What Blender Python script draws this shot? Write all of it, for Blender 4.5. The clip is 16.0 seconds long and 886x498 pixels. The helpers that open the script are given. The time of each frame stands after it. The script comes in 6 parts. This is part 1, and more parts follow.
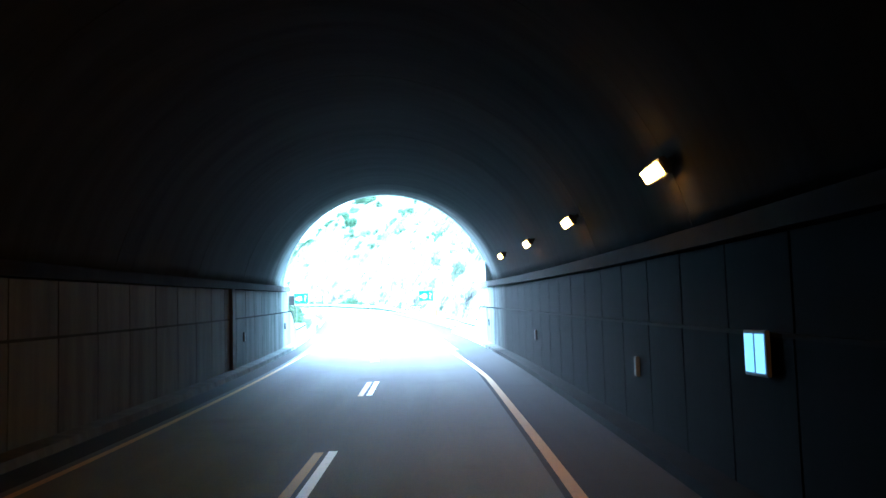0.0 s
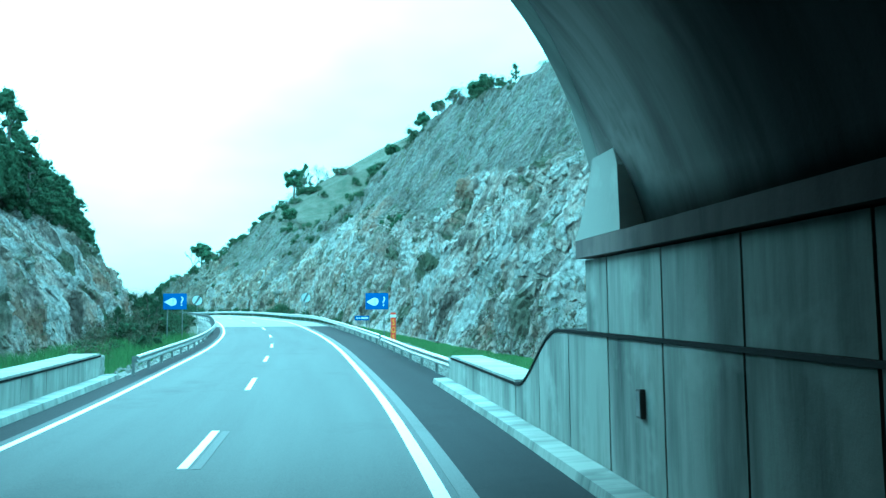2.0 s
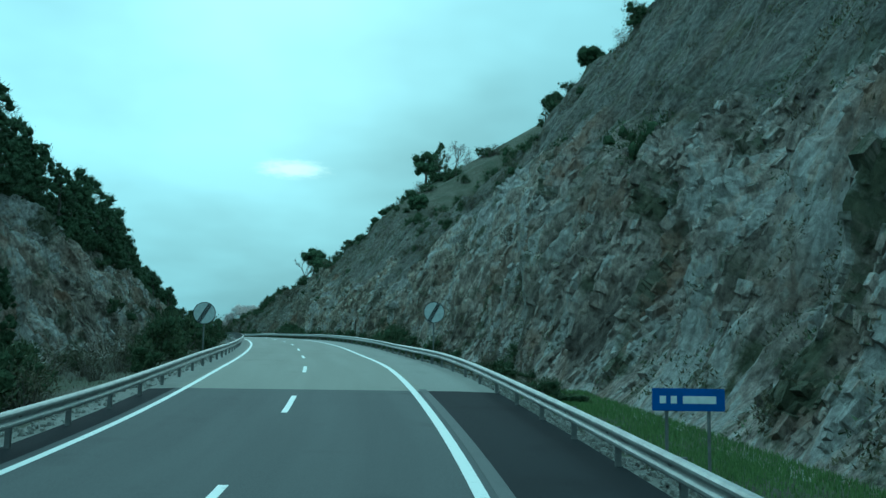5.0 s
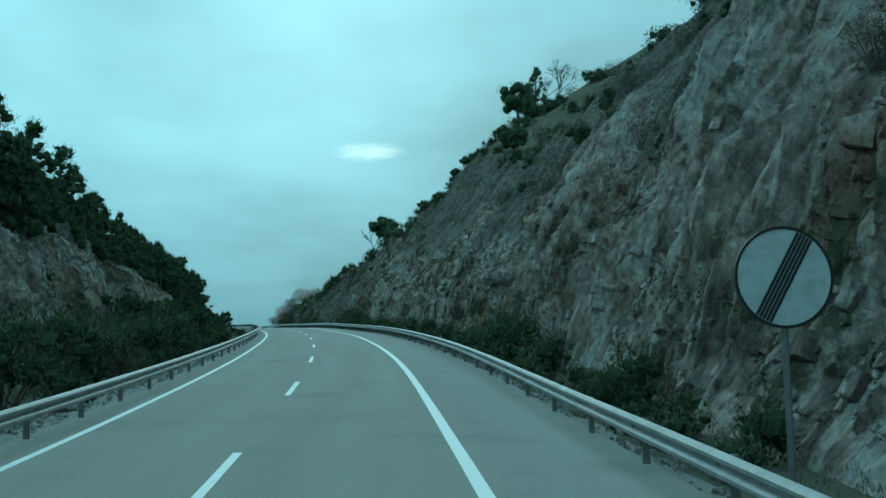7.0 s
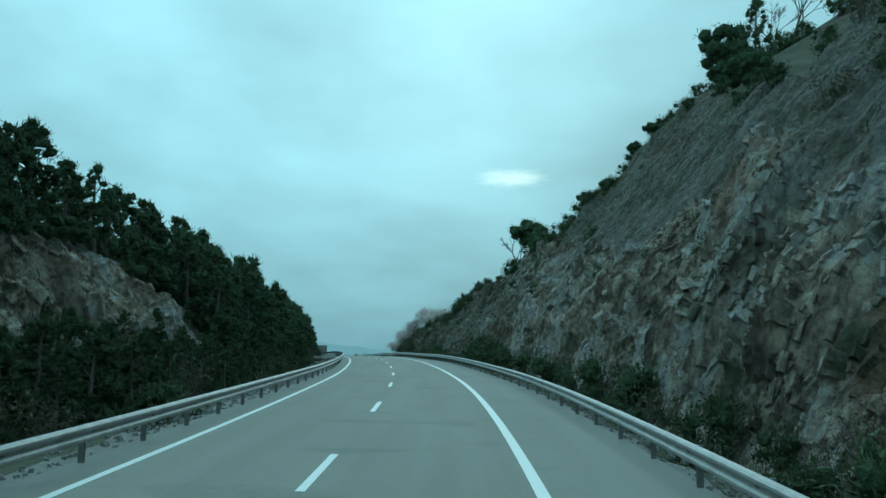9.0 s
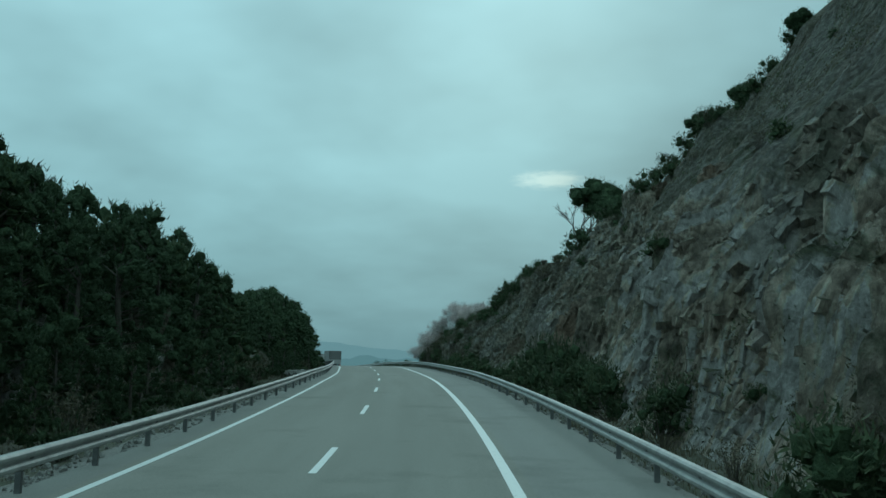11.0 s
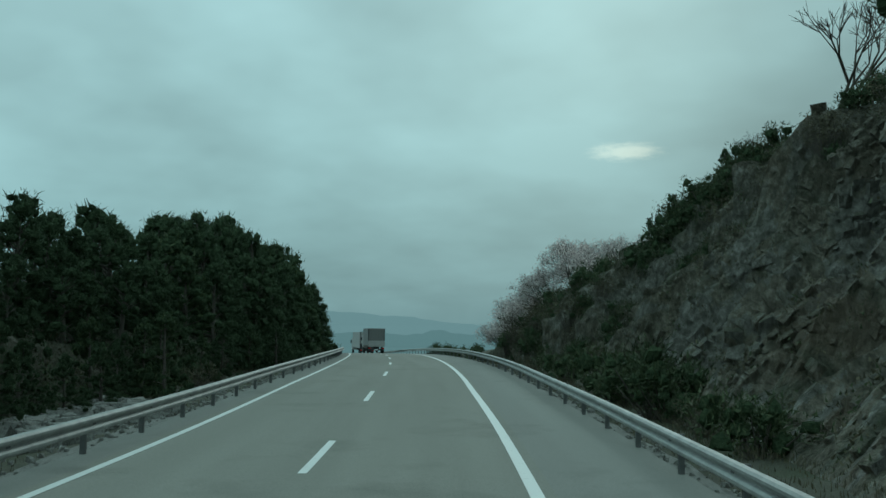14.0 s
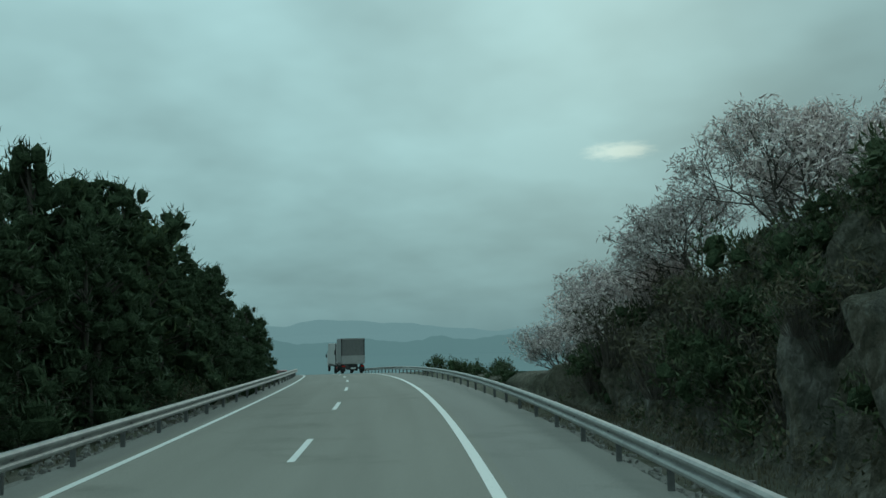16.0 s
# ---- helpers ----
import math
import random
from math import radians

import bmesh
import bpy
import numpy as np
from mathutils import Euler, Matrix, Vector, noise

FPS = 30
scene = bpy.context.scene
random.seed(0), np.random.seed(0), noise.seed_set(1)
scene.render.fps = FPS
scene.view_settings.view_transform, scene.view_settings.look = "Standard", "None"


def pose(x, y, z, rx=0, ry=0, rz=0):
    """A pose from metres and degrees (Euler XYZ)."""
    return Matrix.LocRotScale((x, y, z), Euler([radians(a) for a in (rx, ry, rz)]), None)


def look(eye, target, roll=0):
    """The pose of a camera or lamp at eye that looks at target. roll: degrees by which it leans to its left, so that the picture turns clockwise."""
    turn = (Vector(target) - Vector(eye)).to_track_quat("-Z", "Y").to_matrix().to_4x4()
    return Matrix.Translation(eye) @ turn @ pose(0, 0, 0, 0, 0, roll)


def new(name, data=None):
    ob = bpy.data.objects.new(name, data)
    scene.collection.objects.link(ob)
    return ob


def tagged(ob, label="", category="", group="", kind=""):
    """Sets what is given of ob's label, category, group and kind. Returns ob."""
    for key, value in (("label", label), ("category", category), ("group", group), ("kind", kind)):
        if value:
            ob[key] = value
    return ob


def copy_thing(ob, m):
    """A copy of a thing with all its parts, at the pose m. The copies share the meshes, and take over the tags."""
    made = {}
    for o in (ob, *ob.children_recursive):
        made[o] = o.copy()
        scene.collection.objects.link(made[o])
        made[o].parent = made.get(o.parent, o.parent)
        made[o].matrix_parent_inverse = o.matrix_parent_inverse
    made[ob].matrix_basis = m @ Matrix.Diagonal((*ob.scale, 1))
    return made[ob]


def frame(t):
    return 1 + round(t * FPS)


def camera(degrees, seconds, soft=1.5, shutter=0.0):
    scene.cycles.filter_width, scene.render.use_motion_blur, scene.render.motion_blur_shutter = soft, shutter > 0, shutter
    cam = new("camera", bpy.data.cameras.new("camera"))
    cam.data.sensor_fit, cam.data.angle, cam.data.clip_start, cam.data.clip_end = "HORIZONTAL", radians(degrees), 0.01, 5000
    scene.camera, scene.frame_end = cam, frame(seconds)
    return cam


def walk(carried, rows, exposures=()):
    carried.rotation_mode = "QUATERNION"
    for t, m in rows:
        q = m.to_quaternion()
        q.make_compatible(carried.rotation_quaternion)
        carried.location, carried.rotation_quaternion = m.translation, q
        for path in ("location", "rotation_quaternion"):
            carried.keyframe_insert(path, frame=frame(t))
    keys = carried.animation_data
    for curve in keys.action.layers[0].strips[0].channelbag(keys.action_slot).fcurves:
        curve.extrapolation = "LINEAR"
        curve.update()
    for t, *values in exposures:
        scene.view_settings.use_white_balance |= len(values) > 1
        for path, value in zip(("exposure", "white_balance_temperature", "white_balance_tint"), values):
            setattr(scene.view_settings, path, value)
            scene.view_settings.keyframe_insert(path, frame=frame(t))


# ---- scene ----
cam = camera(53.9, 16.0)
PATH = [
    (0.0, pose(-0.126, -9.101, 2.134, 94.81, 1.62, -0.85)),
    (0.5, pose(-0.001, -0.001, 2.296, 94.53, 2.10, -1.37)),
    (1.0, pose(0.020, 9.015, 2.496, 94.56, 0.99, -0.49)),
    (1.5, pose(-0.000, 17.991, 2.728, 95.56, 1.10, -1.37)),
    (2.0, pose(-0.173, 26.973, 2.982, 95.41, 0.57, -4.01)),
    (2.5, pose(-0.516, 35.952, 3.242, 95.36, -0.02, -2.48)),
    (3.0, pose(-1.027, 44.931, 3.516, 95.19, 0.69, -1.37)),
    (3.5, pose(-1.704, 53.945, 3.838, 97.11, 0.27, 0.07)),
    (4.0, pose(-2.555, 62.974, 4.134, 96.98, -0.71, 2.33)),
    (4.5, pose(-3.475, 72.101, 4.432, 96.87, -1.17, 3.04)),
    (5.0, pose(-4.459, 81.291, 4.749, 96.93, -1.00, 4.74)),
    (5.5, pose(-5.665, 90.487, 5.100, 97.00, -0.82, 6.43)),
    (6.0, pose(-7.135, 99.664, 5.532, 97.06, -0.64, 8.13)),
    (6.5, pose(-8.870, 108.815, 6.039, 97.22, 0.54, 10.27)),
    (7.0, pose(-10.883, 117.927, 6.488, 95.42, 1.15, 10.30)),
    (7.5, pose(-13.146, 126.975, 6.806, 95.03, 0.85, 14.90)),
    (8.0, pose(-15.525, 135.914, 7.100, 96.02, 0.13, 15.19)),
    (8.5, pose(-17.994, 144.723, 7.414, 96.41, -0.16, 17.30)),
    (9.0, pose(-20.539, 153.464, 7.745, 97.15, -0.99, 19.32)),
    (9.5, pose(-23.339, 162.157, 8.045, 98.49, -0.81, 20.09)),
    (10.0, pose(-26.284, 170.873, 8.309, 98.10, -1.40, 20.24)),
    (10.5, pose(-29.363, 179.574, 8.566, 97.69, -1.06, 21.01)),
    (11.0, pose(-32.606, 188.224, 8.782, 97.28, -0.72, 21.78)),
    (11.5, pose(-35.982, 196.829, 8.970, 96.87, -0.39, 22.55)),
    (12.0, pose(-39.480, 205.393, 9.138, 96.71, -0.97, 23.73)),
    (12.5, pose(-43.106, 213.910, 9.314, 95.52, -2.11, 26.63)),
    (13.0, pose(-46.879, 222.358, 9.519, 95.43, -0.38, 26.49)),
    (13.5, pose(-50.736, 230.781, 9.710, 96.99, -0.87, 27.44)),
    (14.0, pose(-54.700, 239.174, 9.846, 95.54, -0.75, 26.70)),
    (14.5, pose(-58.743, 247.520, 9.927, 96.96, -0.14, 28.27)),
    (15.0, pose(-62.863, 255.741, 10.028, 95.75, 0.49, 27.84)),
    (15.5, pose(-67.044, 263.869, 10.151, 94.65, 0.88, 26.96)),
    (16.0, pose(-71.366, 271.889, 10.238, 95.88, 1.19, 26.74)),
]
EXPOSURES = [
    (0.0, 5.3, 4550, 8), (0.5, 5.05, 4650, 4), (1.0, 4.0, 4500, -20), (1.5, 3.4, 4100, -38), (2.0, 2.42, 4100, -34), (2.5, 1.45, 4150, -34),
    (3.0, 0.9, 4250, -32), (3.5, 0.5, 4350, -36), (4.0, 0.46, 4550, -31), (6.5, -0.1, 4900, -22), (8.0, 0.08, 5000, -16), (9.0, 0.0, 5150, -13), (9.5, -0.25, 5250, -12),
    (12.0, -0.4, 5850, -5), (13.5, -0.42, 6000, -4), (16.0, -0.42, 6150, -3),
]
walk(cam, PATH, EXPOSURES)

# ---- sky and sun ----
SUN_BEARING, SUN_HEIGHT = radians(-14.9), radians(24)
world = bpy.data.worlds.new("overcast_sky")
scene.world = world
world.use_nodes = True
wn, wl = world.node_tree.nodes, world.node_tree.links
wn.clear()


def wnode(kind, **values):
    n = wn.new(kind)
    for k, v in values.items():
        n.inputs[k].default_value = v
    return n


w_out, w_bg = wn.new("ShaderNodeOutputWorld"), wn.new("ShaderNodeBackground")
sky = wn.new("ShaderNodeTexSky")
sky.sky_type, sky.sun_disc = "NISHITA", False
sky.sun_elevation, sky.sun_rotation = SUN_HEIGHT, SUN_BEARING
sky.air_density, sky.dust_density = 2.0, 4.0
w_geo = wn.new("ShaderNodeTexCoord")
w_sep = wn.new("ShaderNodeSeparateXYZ")
wl.new(w_geo.outputs["Generated"], w_sep.inputs[0])
# the cloud deck: darker at the horizon, brighter overhead
w_ramp = wn.new("ShaderNodeValToRGB")
w_ramp.color_ramp.elements[0].position, w_ramp.color_ramp.elements[0].color = 0.0, (0.25, 0.385, 0.405, 1)
w_ramp.color_ramp.elements[1].position, w_ramp.color_ramp.elements[1].color = 1.0, (0.82, 1.12, 1.17, 1)
for p, c in ((0.10, (0.34, 0.515, 0.54, 1)), (0.30, (0.52, 0.755, 0.785, 1))):
    e = w_ramp.color_ramp.elements.new(p)
    e.color = c
wl.new(w_sep.outputs["Z"], w_ramp.inputs[0])
# clouds laid on a flat deck: direction divided by its height
w_h = wn.new("ShaderNodeMath")
w_h.operation = "MAXIMUM"
w_h.inputs[1].default_value = 0.03
wl.new(w_sep.outputs["Z"], w_h.inputs[0])
w_h2 = wn.new("ShaderNodeMath")
w_h2.operation = "ADD"
w_h2.inputs[1].default_value = 0.3
wl.new(w_h.outputs[0], w_h2.inputs[0])
w_div = wn.new("ShaderNodeVectorMath")
w_div.operation = "DIVIDE"
w_comb = wn.new("ShaderNodeCombineXYZ")
for k in ("X", "Y", "Z"):
    wl.new(w_h2.outputs[0], w_comb.inputs[k])
wl.new(w_geo.outputs["Generated"], w_div.inputs[0])
wl.new(w_comb.outputs[0], w_div.inputs[1])
w_noise = wnode("ShaderNodeTexNoise", Scale=1.5, Detail=4.0, Roughness=0.5)
wl.new(w_div.outputs[0], w_noise.inputs["Vector"])
w_map = wnode("ShaderNodeMapRange")
for i, v in enumerate((0.34, 0.7, 0.82, 1.3)):
    w_map.inputs[i + 1].default_value = v
wl.new(w_noise.outputs["Fac"], w_map.inputs[0])
w_mul = wn.new("ShaderNodeMix")
w_mul.data_type, w_mul.blend_type = "RGBA", "MULTIPLY"
w_mul.inputs[0].default_value = 1.0
w_side = wn.new("ShaderNodeVectorMath")
w_side.operation = "DOT_PRODUCT"
w_side.inputs[1].default_value = (-0.89, -0.45, 0.0)
wl.new(w_geo.outputs["Generated"], w_side.inputs[0])
w_tilt = wn.new("ShaderNodeMath")
w_tilt.operation = "MULTIPLY_ADD"
w_tilt.inputs[1].default_value, w_tilt.inputs[2].default_value = 0.42, 1.0
wl.new(w_side.outputs["Value"], w_tilt.inputs[0])
w_deck = wn.new("ShaderNodeVectorMath")
w_deck.operation = "SCALE"
wl.new(w_ramp.outputs[0], w_deck.inputs[0])
wl.new(w_tilt.outputs[0], w_deck.inputs["Scale"])
wl.new(w_deck.outputs[0], w_mul.inputs[6])
w_grey = wn.new("ShaderNodeCombineColor")
for k in ("Red", "Green", "Blue"):
    wl.new(w_map.outputs[0], w_grey.inputs[k])
wl.new(w_grey.outputs[0], w_mul.inputs[7])
# the gap in the clouds through which the low sun glows
w_gap = wn.new("ShaderNodeVectorMath")
w_gap.operation = "SUBTRACT"
GAP = Vector((-0.2522, 0.9458, 0.2049))
w_gap.inputs[1].default_value = GAP
wl.new(w_geo.outputs["Generated"], w_gap.inputs[0])
w_sc = wn.new("ShaderNodeVectorMath")
w_sc.operation = "MULTIPLY"
w_sc.inputs[1].default_value = (38, 38, 150)
wl.new(w_gap.outputs[0], w_sc.inputs[0])
w_len = wn.new("ShaderNodeVectorMath")
w_len.operation = "LENGTH"
wl.new(w_sc.outputs[0], w_len.inputs[0])
w_gm = wnode("ShaderNodeMapRange")
w_gm.interpolation_type = "SMOOTHSTEP"
for i, v in enumerate((0.3, 1.9, 1.0, 0.0)):
    w_gm.inputs[i + 1].default_value = v
w_rag = wnode("ShaderNodeTexNoise", Scale=70.0, Detail=3.0, Roughness=0.6)
w_ragmap = wn.new("ShaderNodeMapping")
w_ragmap.inputs["Scale"].default_value = (1, 1, 3.5)
wl.new(w_geo.outputs["Generated"], w_ragmap.inputs[0])
wl.new(w_ragmap.outputs[0], w_rag.inputs["Vector"])
w_ragm = wn.new("ShaderNodeMath")
w_ragm.operation = "MULTIPLY_ADD"
w_ragm.inputs[1].default_value, w_ragm.inputs[2].default_value = 1.3, -0.65
wl.new(w_rag.outputs["Fac"], w_ragm.inputs[0])
w_ragsum = wn.new("ShaderNodeMath")
wl.new(w_len.outputs["Value"], w_ragsum.inputs[0])
wl.new(w_ragm.outputs[0], w_ragsum.inputs[1])
wl.new(w_ragsum.outputs[0], w_gm.inputs[0])
w_add = wn.new("ShaderNodeMix")
w_add.data_type, w_add.blend_type = "RGBA", "ADD"
wl.new(w_gm.outputs[0], w_add.inputs[0])
wl.new(w_mul.outputs[2], w_add.inputs[6])
w_add.inputs[7].default_value = (0.4, 0.31, 0.21, 1)
w_mix = wn.new("ShaderNodeMix")
w_mix.data_type = "RGBA"
w_mix.inputs[0].default_value = 0.93
w_dim = wn.new("ShaderNodeVectorMath")
w_dim.operation = "SCALE"
w_dim.inputs["Scale"].default_value = 0.02
wl.new(sky.outputs[0], w_dim.inputs[0])
wl.new(w_dim.outputs[0], w_mix.inputs[6])
wl.new(w_add.outputs[2], w_mix.inputs[7])
wl.new(w_mix.outputs[2], w_bg.inputs[0])
w_bg.inputs[1].default_value = 1.0
wl.new(w_bg.outputs[0], w_out.inputs[0])

sun_data = bpy.data.lights.new("sun", "SUN")
sun_data.energy, sun_data.angle, sun_data.color = 0.35, radians(30), (1.0, 0.97, 0.92)
sun = new("sun", sun_data)
sun.matrix_world = look((-math.sin(-SUN_BEARING) * 300, math.cos(SUN_BEARING) * 300, 300 * math.tan(SUN_HEIGHT)), (0, 0, 0))


# ---- materials ----
class Mat:
    """A small builder for node materials."""

    def __init__(self, name, rough=0.8, metal=0.0):
        self.m = bpy.data.materials.new(name)
        self.m.use_nodes = True
        self.t = self.m.node_tree
        self.b = self.t.nodes["Principled BSDF"]
        self.b.inputs["Roughness"].default_value = rough
        self.b.inputs["Metallic"].default_value = metal
        self.tc = self.t.nodes.new("ShaderNodeTexCoord")

    def node(self, kind):
        return self.t.nodes.new(kind)

    def link(self, a, b):
        self.t.links.new(a, b)

    def coords(self, scale=(1, 1, 1), source="Object"):
        n = self.node("ShaderNodeMapping")
        n.inputs["Scale"].default_value = scale
        self.link(self.tc.outputs[source], n.inputs[0])
        return n.outputs[0]

    def noise(self, scale, detail=4.0, rough=0.6, vec=None):
        n = self.node("ShaderNodeTexNoise")
        n.inputs["Scale"].default_value, n.inputs["Detail"].default_value, n.inputs["Roughness"].default_value = scale, detail, rough
        self.link(vec if vec is not None else self.tc.outputs["Object"], n.inputs["Vector"])
        return n.outputs["Fac"]

    def ramp(self, fac, stops):
        n = self.node("ShaderNodeValToRGB")
        el = n.color_ramp.elements
        while len(el) < len(stops):
            el.new(0.5)
        for e, (p, c) in zip(el, stops):
            e.position, e.color = p, (*c, 1)
        self.link(fac, n.inputs[0])
        return n.outputs[0]

    def mix(self, a, b, fac, blend="MIX"):
        n = self.node("ShaderNodeMix")
        n.data_type, n.blend_type = "RGBA", blend
        for s, v in ((0, fac), (6, a), (7, b)):
            if isinstance(v, (int, float)):
                n.inputs[s].default_value = v
            elif isinstance(v, tuple):
                n.inputs[s].default_value = (*v, 1)
            else:
                self.link(v, n.inputs[s])
        return n.outputs[2]

    def mask(self, fac, lo, hi):
        n = self.node("ShaderNodeMapRange")
        n.inputs[1].default_value, n.inputs[2].default_value = lo, hi
        self.link(fac, n.inputs[0])
        return n.outputs[0]

    def color(self, c):
        if isinstance(c, tuple):
            self.b.inputs["Base Color"].default_value = (*c, 1)
        else:
            self.link(c, self.b.inputs["Base Color"])
        return self

    def bump(self, fac, strength=0.4, distance=0.05):
        n = self.node("ShaderNodeBump")
        n.inputs["Strength"].default_value, n.inputs["Distance"].default_value = strength, distance
        self.link(fac, n.inputs["Height"])
        self.link(n.outputs[0], self.b.inputs["Normal"])
        return self

    def gloss(self, v):
        self.b.inputs["Specular IOR Level"].default_value = v
        return self

    def random(self):
        return self.node("ShaderNodeObjectInfo").outputs["Random"]

    def island(self):
        return self.node("ShaderNodeNewGeometry").outputs["Random Per Island"]


def asphalt(name, base, wear, grain=0.25, shine=0.22):
    m = Mat(name, 0.85)
    streak = m.noise(1.0, 3, 0.5, m.coords((0.9, 0.05, 1), "UV"))
    fine = m.noise(38.0, 2, 0.7)
    blot = m.noise(0.35, 4, 0.6)
    c = m.mix(base, wear, m.mask(streak, 0.35, 0.68))
    c = m.mix(c, tuple(v * 0.72 for v in base), m.mask(blot, 0.56, 0.72))
    c = m.mix(c, m.ramp(fine, ((0.3, tuple(v * (1 - grain) for v in base)), (0.7, tuple(v * (1 + grain) for v in wear)))), 0.45)
    return m.color(c).bump(fine, 0.25, 0.01).gloss(shine).m


M_ASPH_MID = asphalt("weathered_asphalt", (0.062, 0.066, 0.068), (0.098, 0.103, 0.103))
M_ASPH_DARK = asphalt("fresh_dark_asphalt", (0.018, 0.019, 0.022), (0.03, 0.032, 0.035), 0.25, 0.06)
M_ASPH_LIGHT = asphalt("pale_worn_asphalt", (0.208, 0.202, 0.175), (0.268, 0.258, 0.225))
M_SEAM = asphalt("grey_seam_asphalt", (0.1, 0.102, 0.102), (0.14, 0.142, 0.14))
M_ASPH_SHOULDER = asphalt("pale_shoulder_asphalt", (0.215, 0.21, 0.19), (0.26, 0.255, 0.23))


def worn_paint(name, col, under):
    m = Mat(name, 0.6)
    n = m.noise(9.0, 5, 0.7)
    return m.color(m.mix(col, under, m.mask(n, 0.6, 0.72))).bump(n, 0.2, 0.005).m


M_PAINT = worn_paint("worn_white_road_paint", (0.72, 0.73, 0.7), (0.38, 0.38, 0.36))
M_PAINT_OLD = worn_paint("grimy_yellowed_road_paint", (0.34, 0.19, 0.05), (0.12, 0.085, 0.04))


def concrete(name, base, stain, deep_shade=None, shade_ends=(38, 45, 45.5, 47.5), shine=0.12, dusky=0.28):
    m = Mat(name, 0.88)
    streak = m.noise(1.0, 5, 0.65, m.coords((1.3, 0.16, 1), "UV"))
    fine = m.noise(7.0, 5, 0.7)
    c = m.mix(base, stain, m.mask(streak, 0.42, 0.72))
    c = m.mix(c, tuple(v * 1.25 for v in base), m.mask(m.noise(0.7, 4, 0.6), 0.55, 0.75))
    if deep_shade:
        # tunnel shade put into the colour: darkest deep inside, gone towards the mouth
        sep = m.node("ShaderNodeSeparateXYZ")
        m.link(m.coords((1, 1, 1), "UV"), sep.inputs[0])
        black = m.mix(deep_shade, tuple(v * 0.45 for v in deep_shade), m.mask(streak, 0.4, 0.7))
        # nearer the mouth the painted shade only dims the concrete
        half_shade = m.mix(c, (dusky, dusky, dusky), 1.0, "MULTIPLY")
        c = m.mix(m.mix(black, half_shade, m.mask(sep.outputs["X"], shade_ends[0], shade_ends[1])), c, m.mask(sep.outputs["X"], shade_ends[2], shade_ends[3]))
    rnd = m.ramp(m.random(), ((0, (0.86, 0.86, 0.86)), (1, (1.08, 1.08, 1.08))))
    c = m.mix(c, rnd, 1.0, "MULTIPLY")
    return m.color(c).bump(fine, 0.3, 0.02).gloss(shine).m


# The fourth argument paints the tunnel's shade, blackest on the right wall.
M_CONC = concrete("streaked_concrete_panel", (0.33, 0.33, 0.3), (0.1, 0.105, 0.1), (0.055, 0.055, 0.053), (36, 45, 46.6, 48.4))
M_CONC_RIGHT = concrete("shade_darkened_concrete_panel", (0.33, 0.33, 0.3), (0.1, 0.105, 0.1), (0.0035, 0.0035, 0.0035), (39.5, 43.5, 44.2, 46.2), 0.02, 0.42)
M_CONC_LIGHT = concrete("pale_concrete", (0.34, 0.34, 0.31), (0.18, 0.18, 0.165))
M_VAULT = concrete("shade_darkened_tunnel_lining", (0.15, 0.15, 0.14), (0.06, 0.06, 0.058), (0.018, 0.018, 0.0185), (43.2, 44.8, 45, 49), 0.01, 0.45)
M_JOINT = Mat("dark_wall_joint", 0.95).color((0.012, 0.012, 0.012)).gloss(0.05).m
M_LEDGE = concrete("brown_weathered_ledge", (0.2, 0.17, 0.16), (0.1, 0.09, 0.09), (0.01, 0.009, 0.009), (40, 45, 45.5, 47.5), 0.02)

m = Mat("galvanised_steel", 0.55, 0.5)
g = m.noise(2.2, 5, 0.7)
m.color(m.ramp(g, ((0.3, (0.24, 0.245, 0.235)), (0.7, (0.4, 0.405, 0.39)))))
M_STEEL = m.bump(m.noise(14.0, 3), 0.08, 0.01).m
m = Mat("dull_weathered_post_steel", 0.65, 0.4)
M_POST = m.color(m.ramp(m.noise(3.0, 4), ((0.3, (0.1, 0.103, 0.1)), (0.7, (0.2, 0.2, 0.195))))).m

# rock: upright layers, one after the other along the first texture axis, each with its own tone
m = Mat("layered_limestone", 0.92)
uv = m.coords((1, 1, 1), "UV")
big = m.noise(1.0, 5, 0.62, m.coords((0.14, 0.06, 1), "UV"))
# texture space drawn out along the tilt of the layers
zsep = m.node("ShaderNodeSeparateXYZ")
m.link(m.tc.outputs["Object"], zsep.inputs[0])
zzz = m.node("ShaderNodeCombineXYZ")
for k in ("X", "Y", "Z"):
    m.link(zsep.outputs["Z"], zzz.inputs[k])
lean = m.node("ShaderNodeVectorMath")
lean.operation = "MULTIPLY_ADD"
m.link(zzz.outputs[0], lean.inputs[0])
lean.inputs[1].default_value = (-0.09, 0.22, -0.5)
m.link(m.tc.outputs["Object"], lean.inputs[2])
tilt = lean.outputs[0]
mid = m.noise(0.75, 5, 0.65, tilt)
fin = m.noise(3.8, 6, 0.75, tilt)
chunk = m.node("ShaderNodeTexVoronoi")
chunk.inputs["Scale"].default_value = 3.1
warp = m.node("ShaderNodeVectorMath")
warp.operation = "MULTIPLY_ADD"
nz = m.node("ShaderNodeTexNoise")
nz.inputs["Scale"].default_value = 1.1
m.link(m.tc.outputs["Object"], nz.inputs["Vector"])
m.link(nz.outputs["Color"], warp.inputs[0])
warp.inputs[1].default_value = (0.4, 0.4, 0.4)
m.link(tilt, warp.inputs[2])
m.link(warp.outputs[0], chunk.inputs["Vector"])


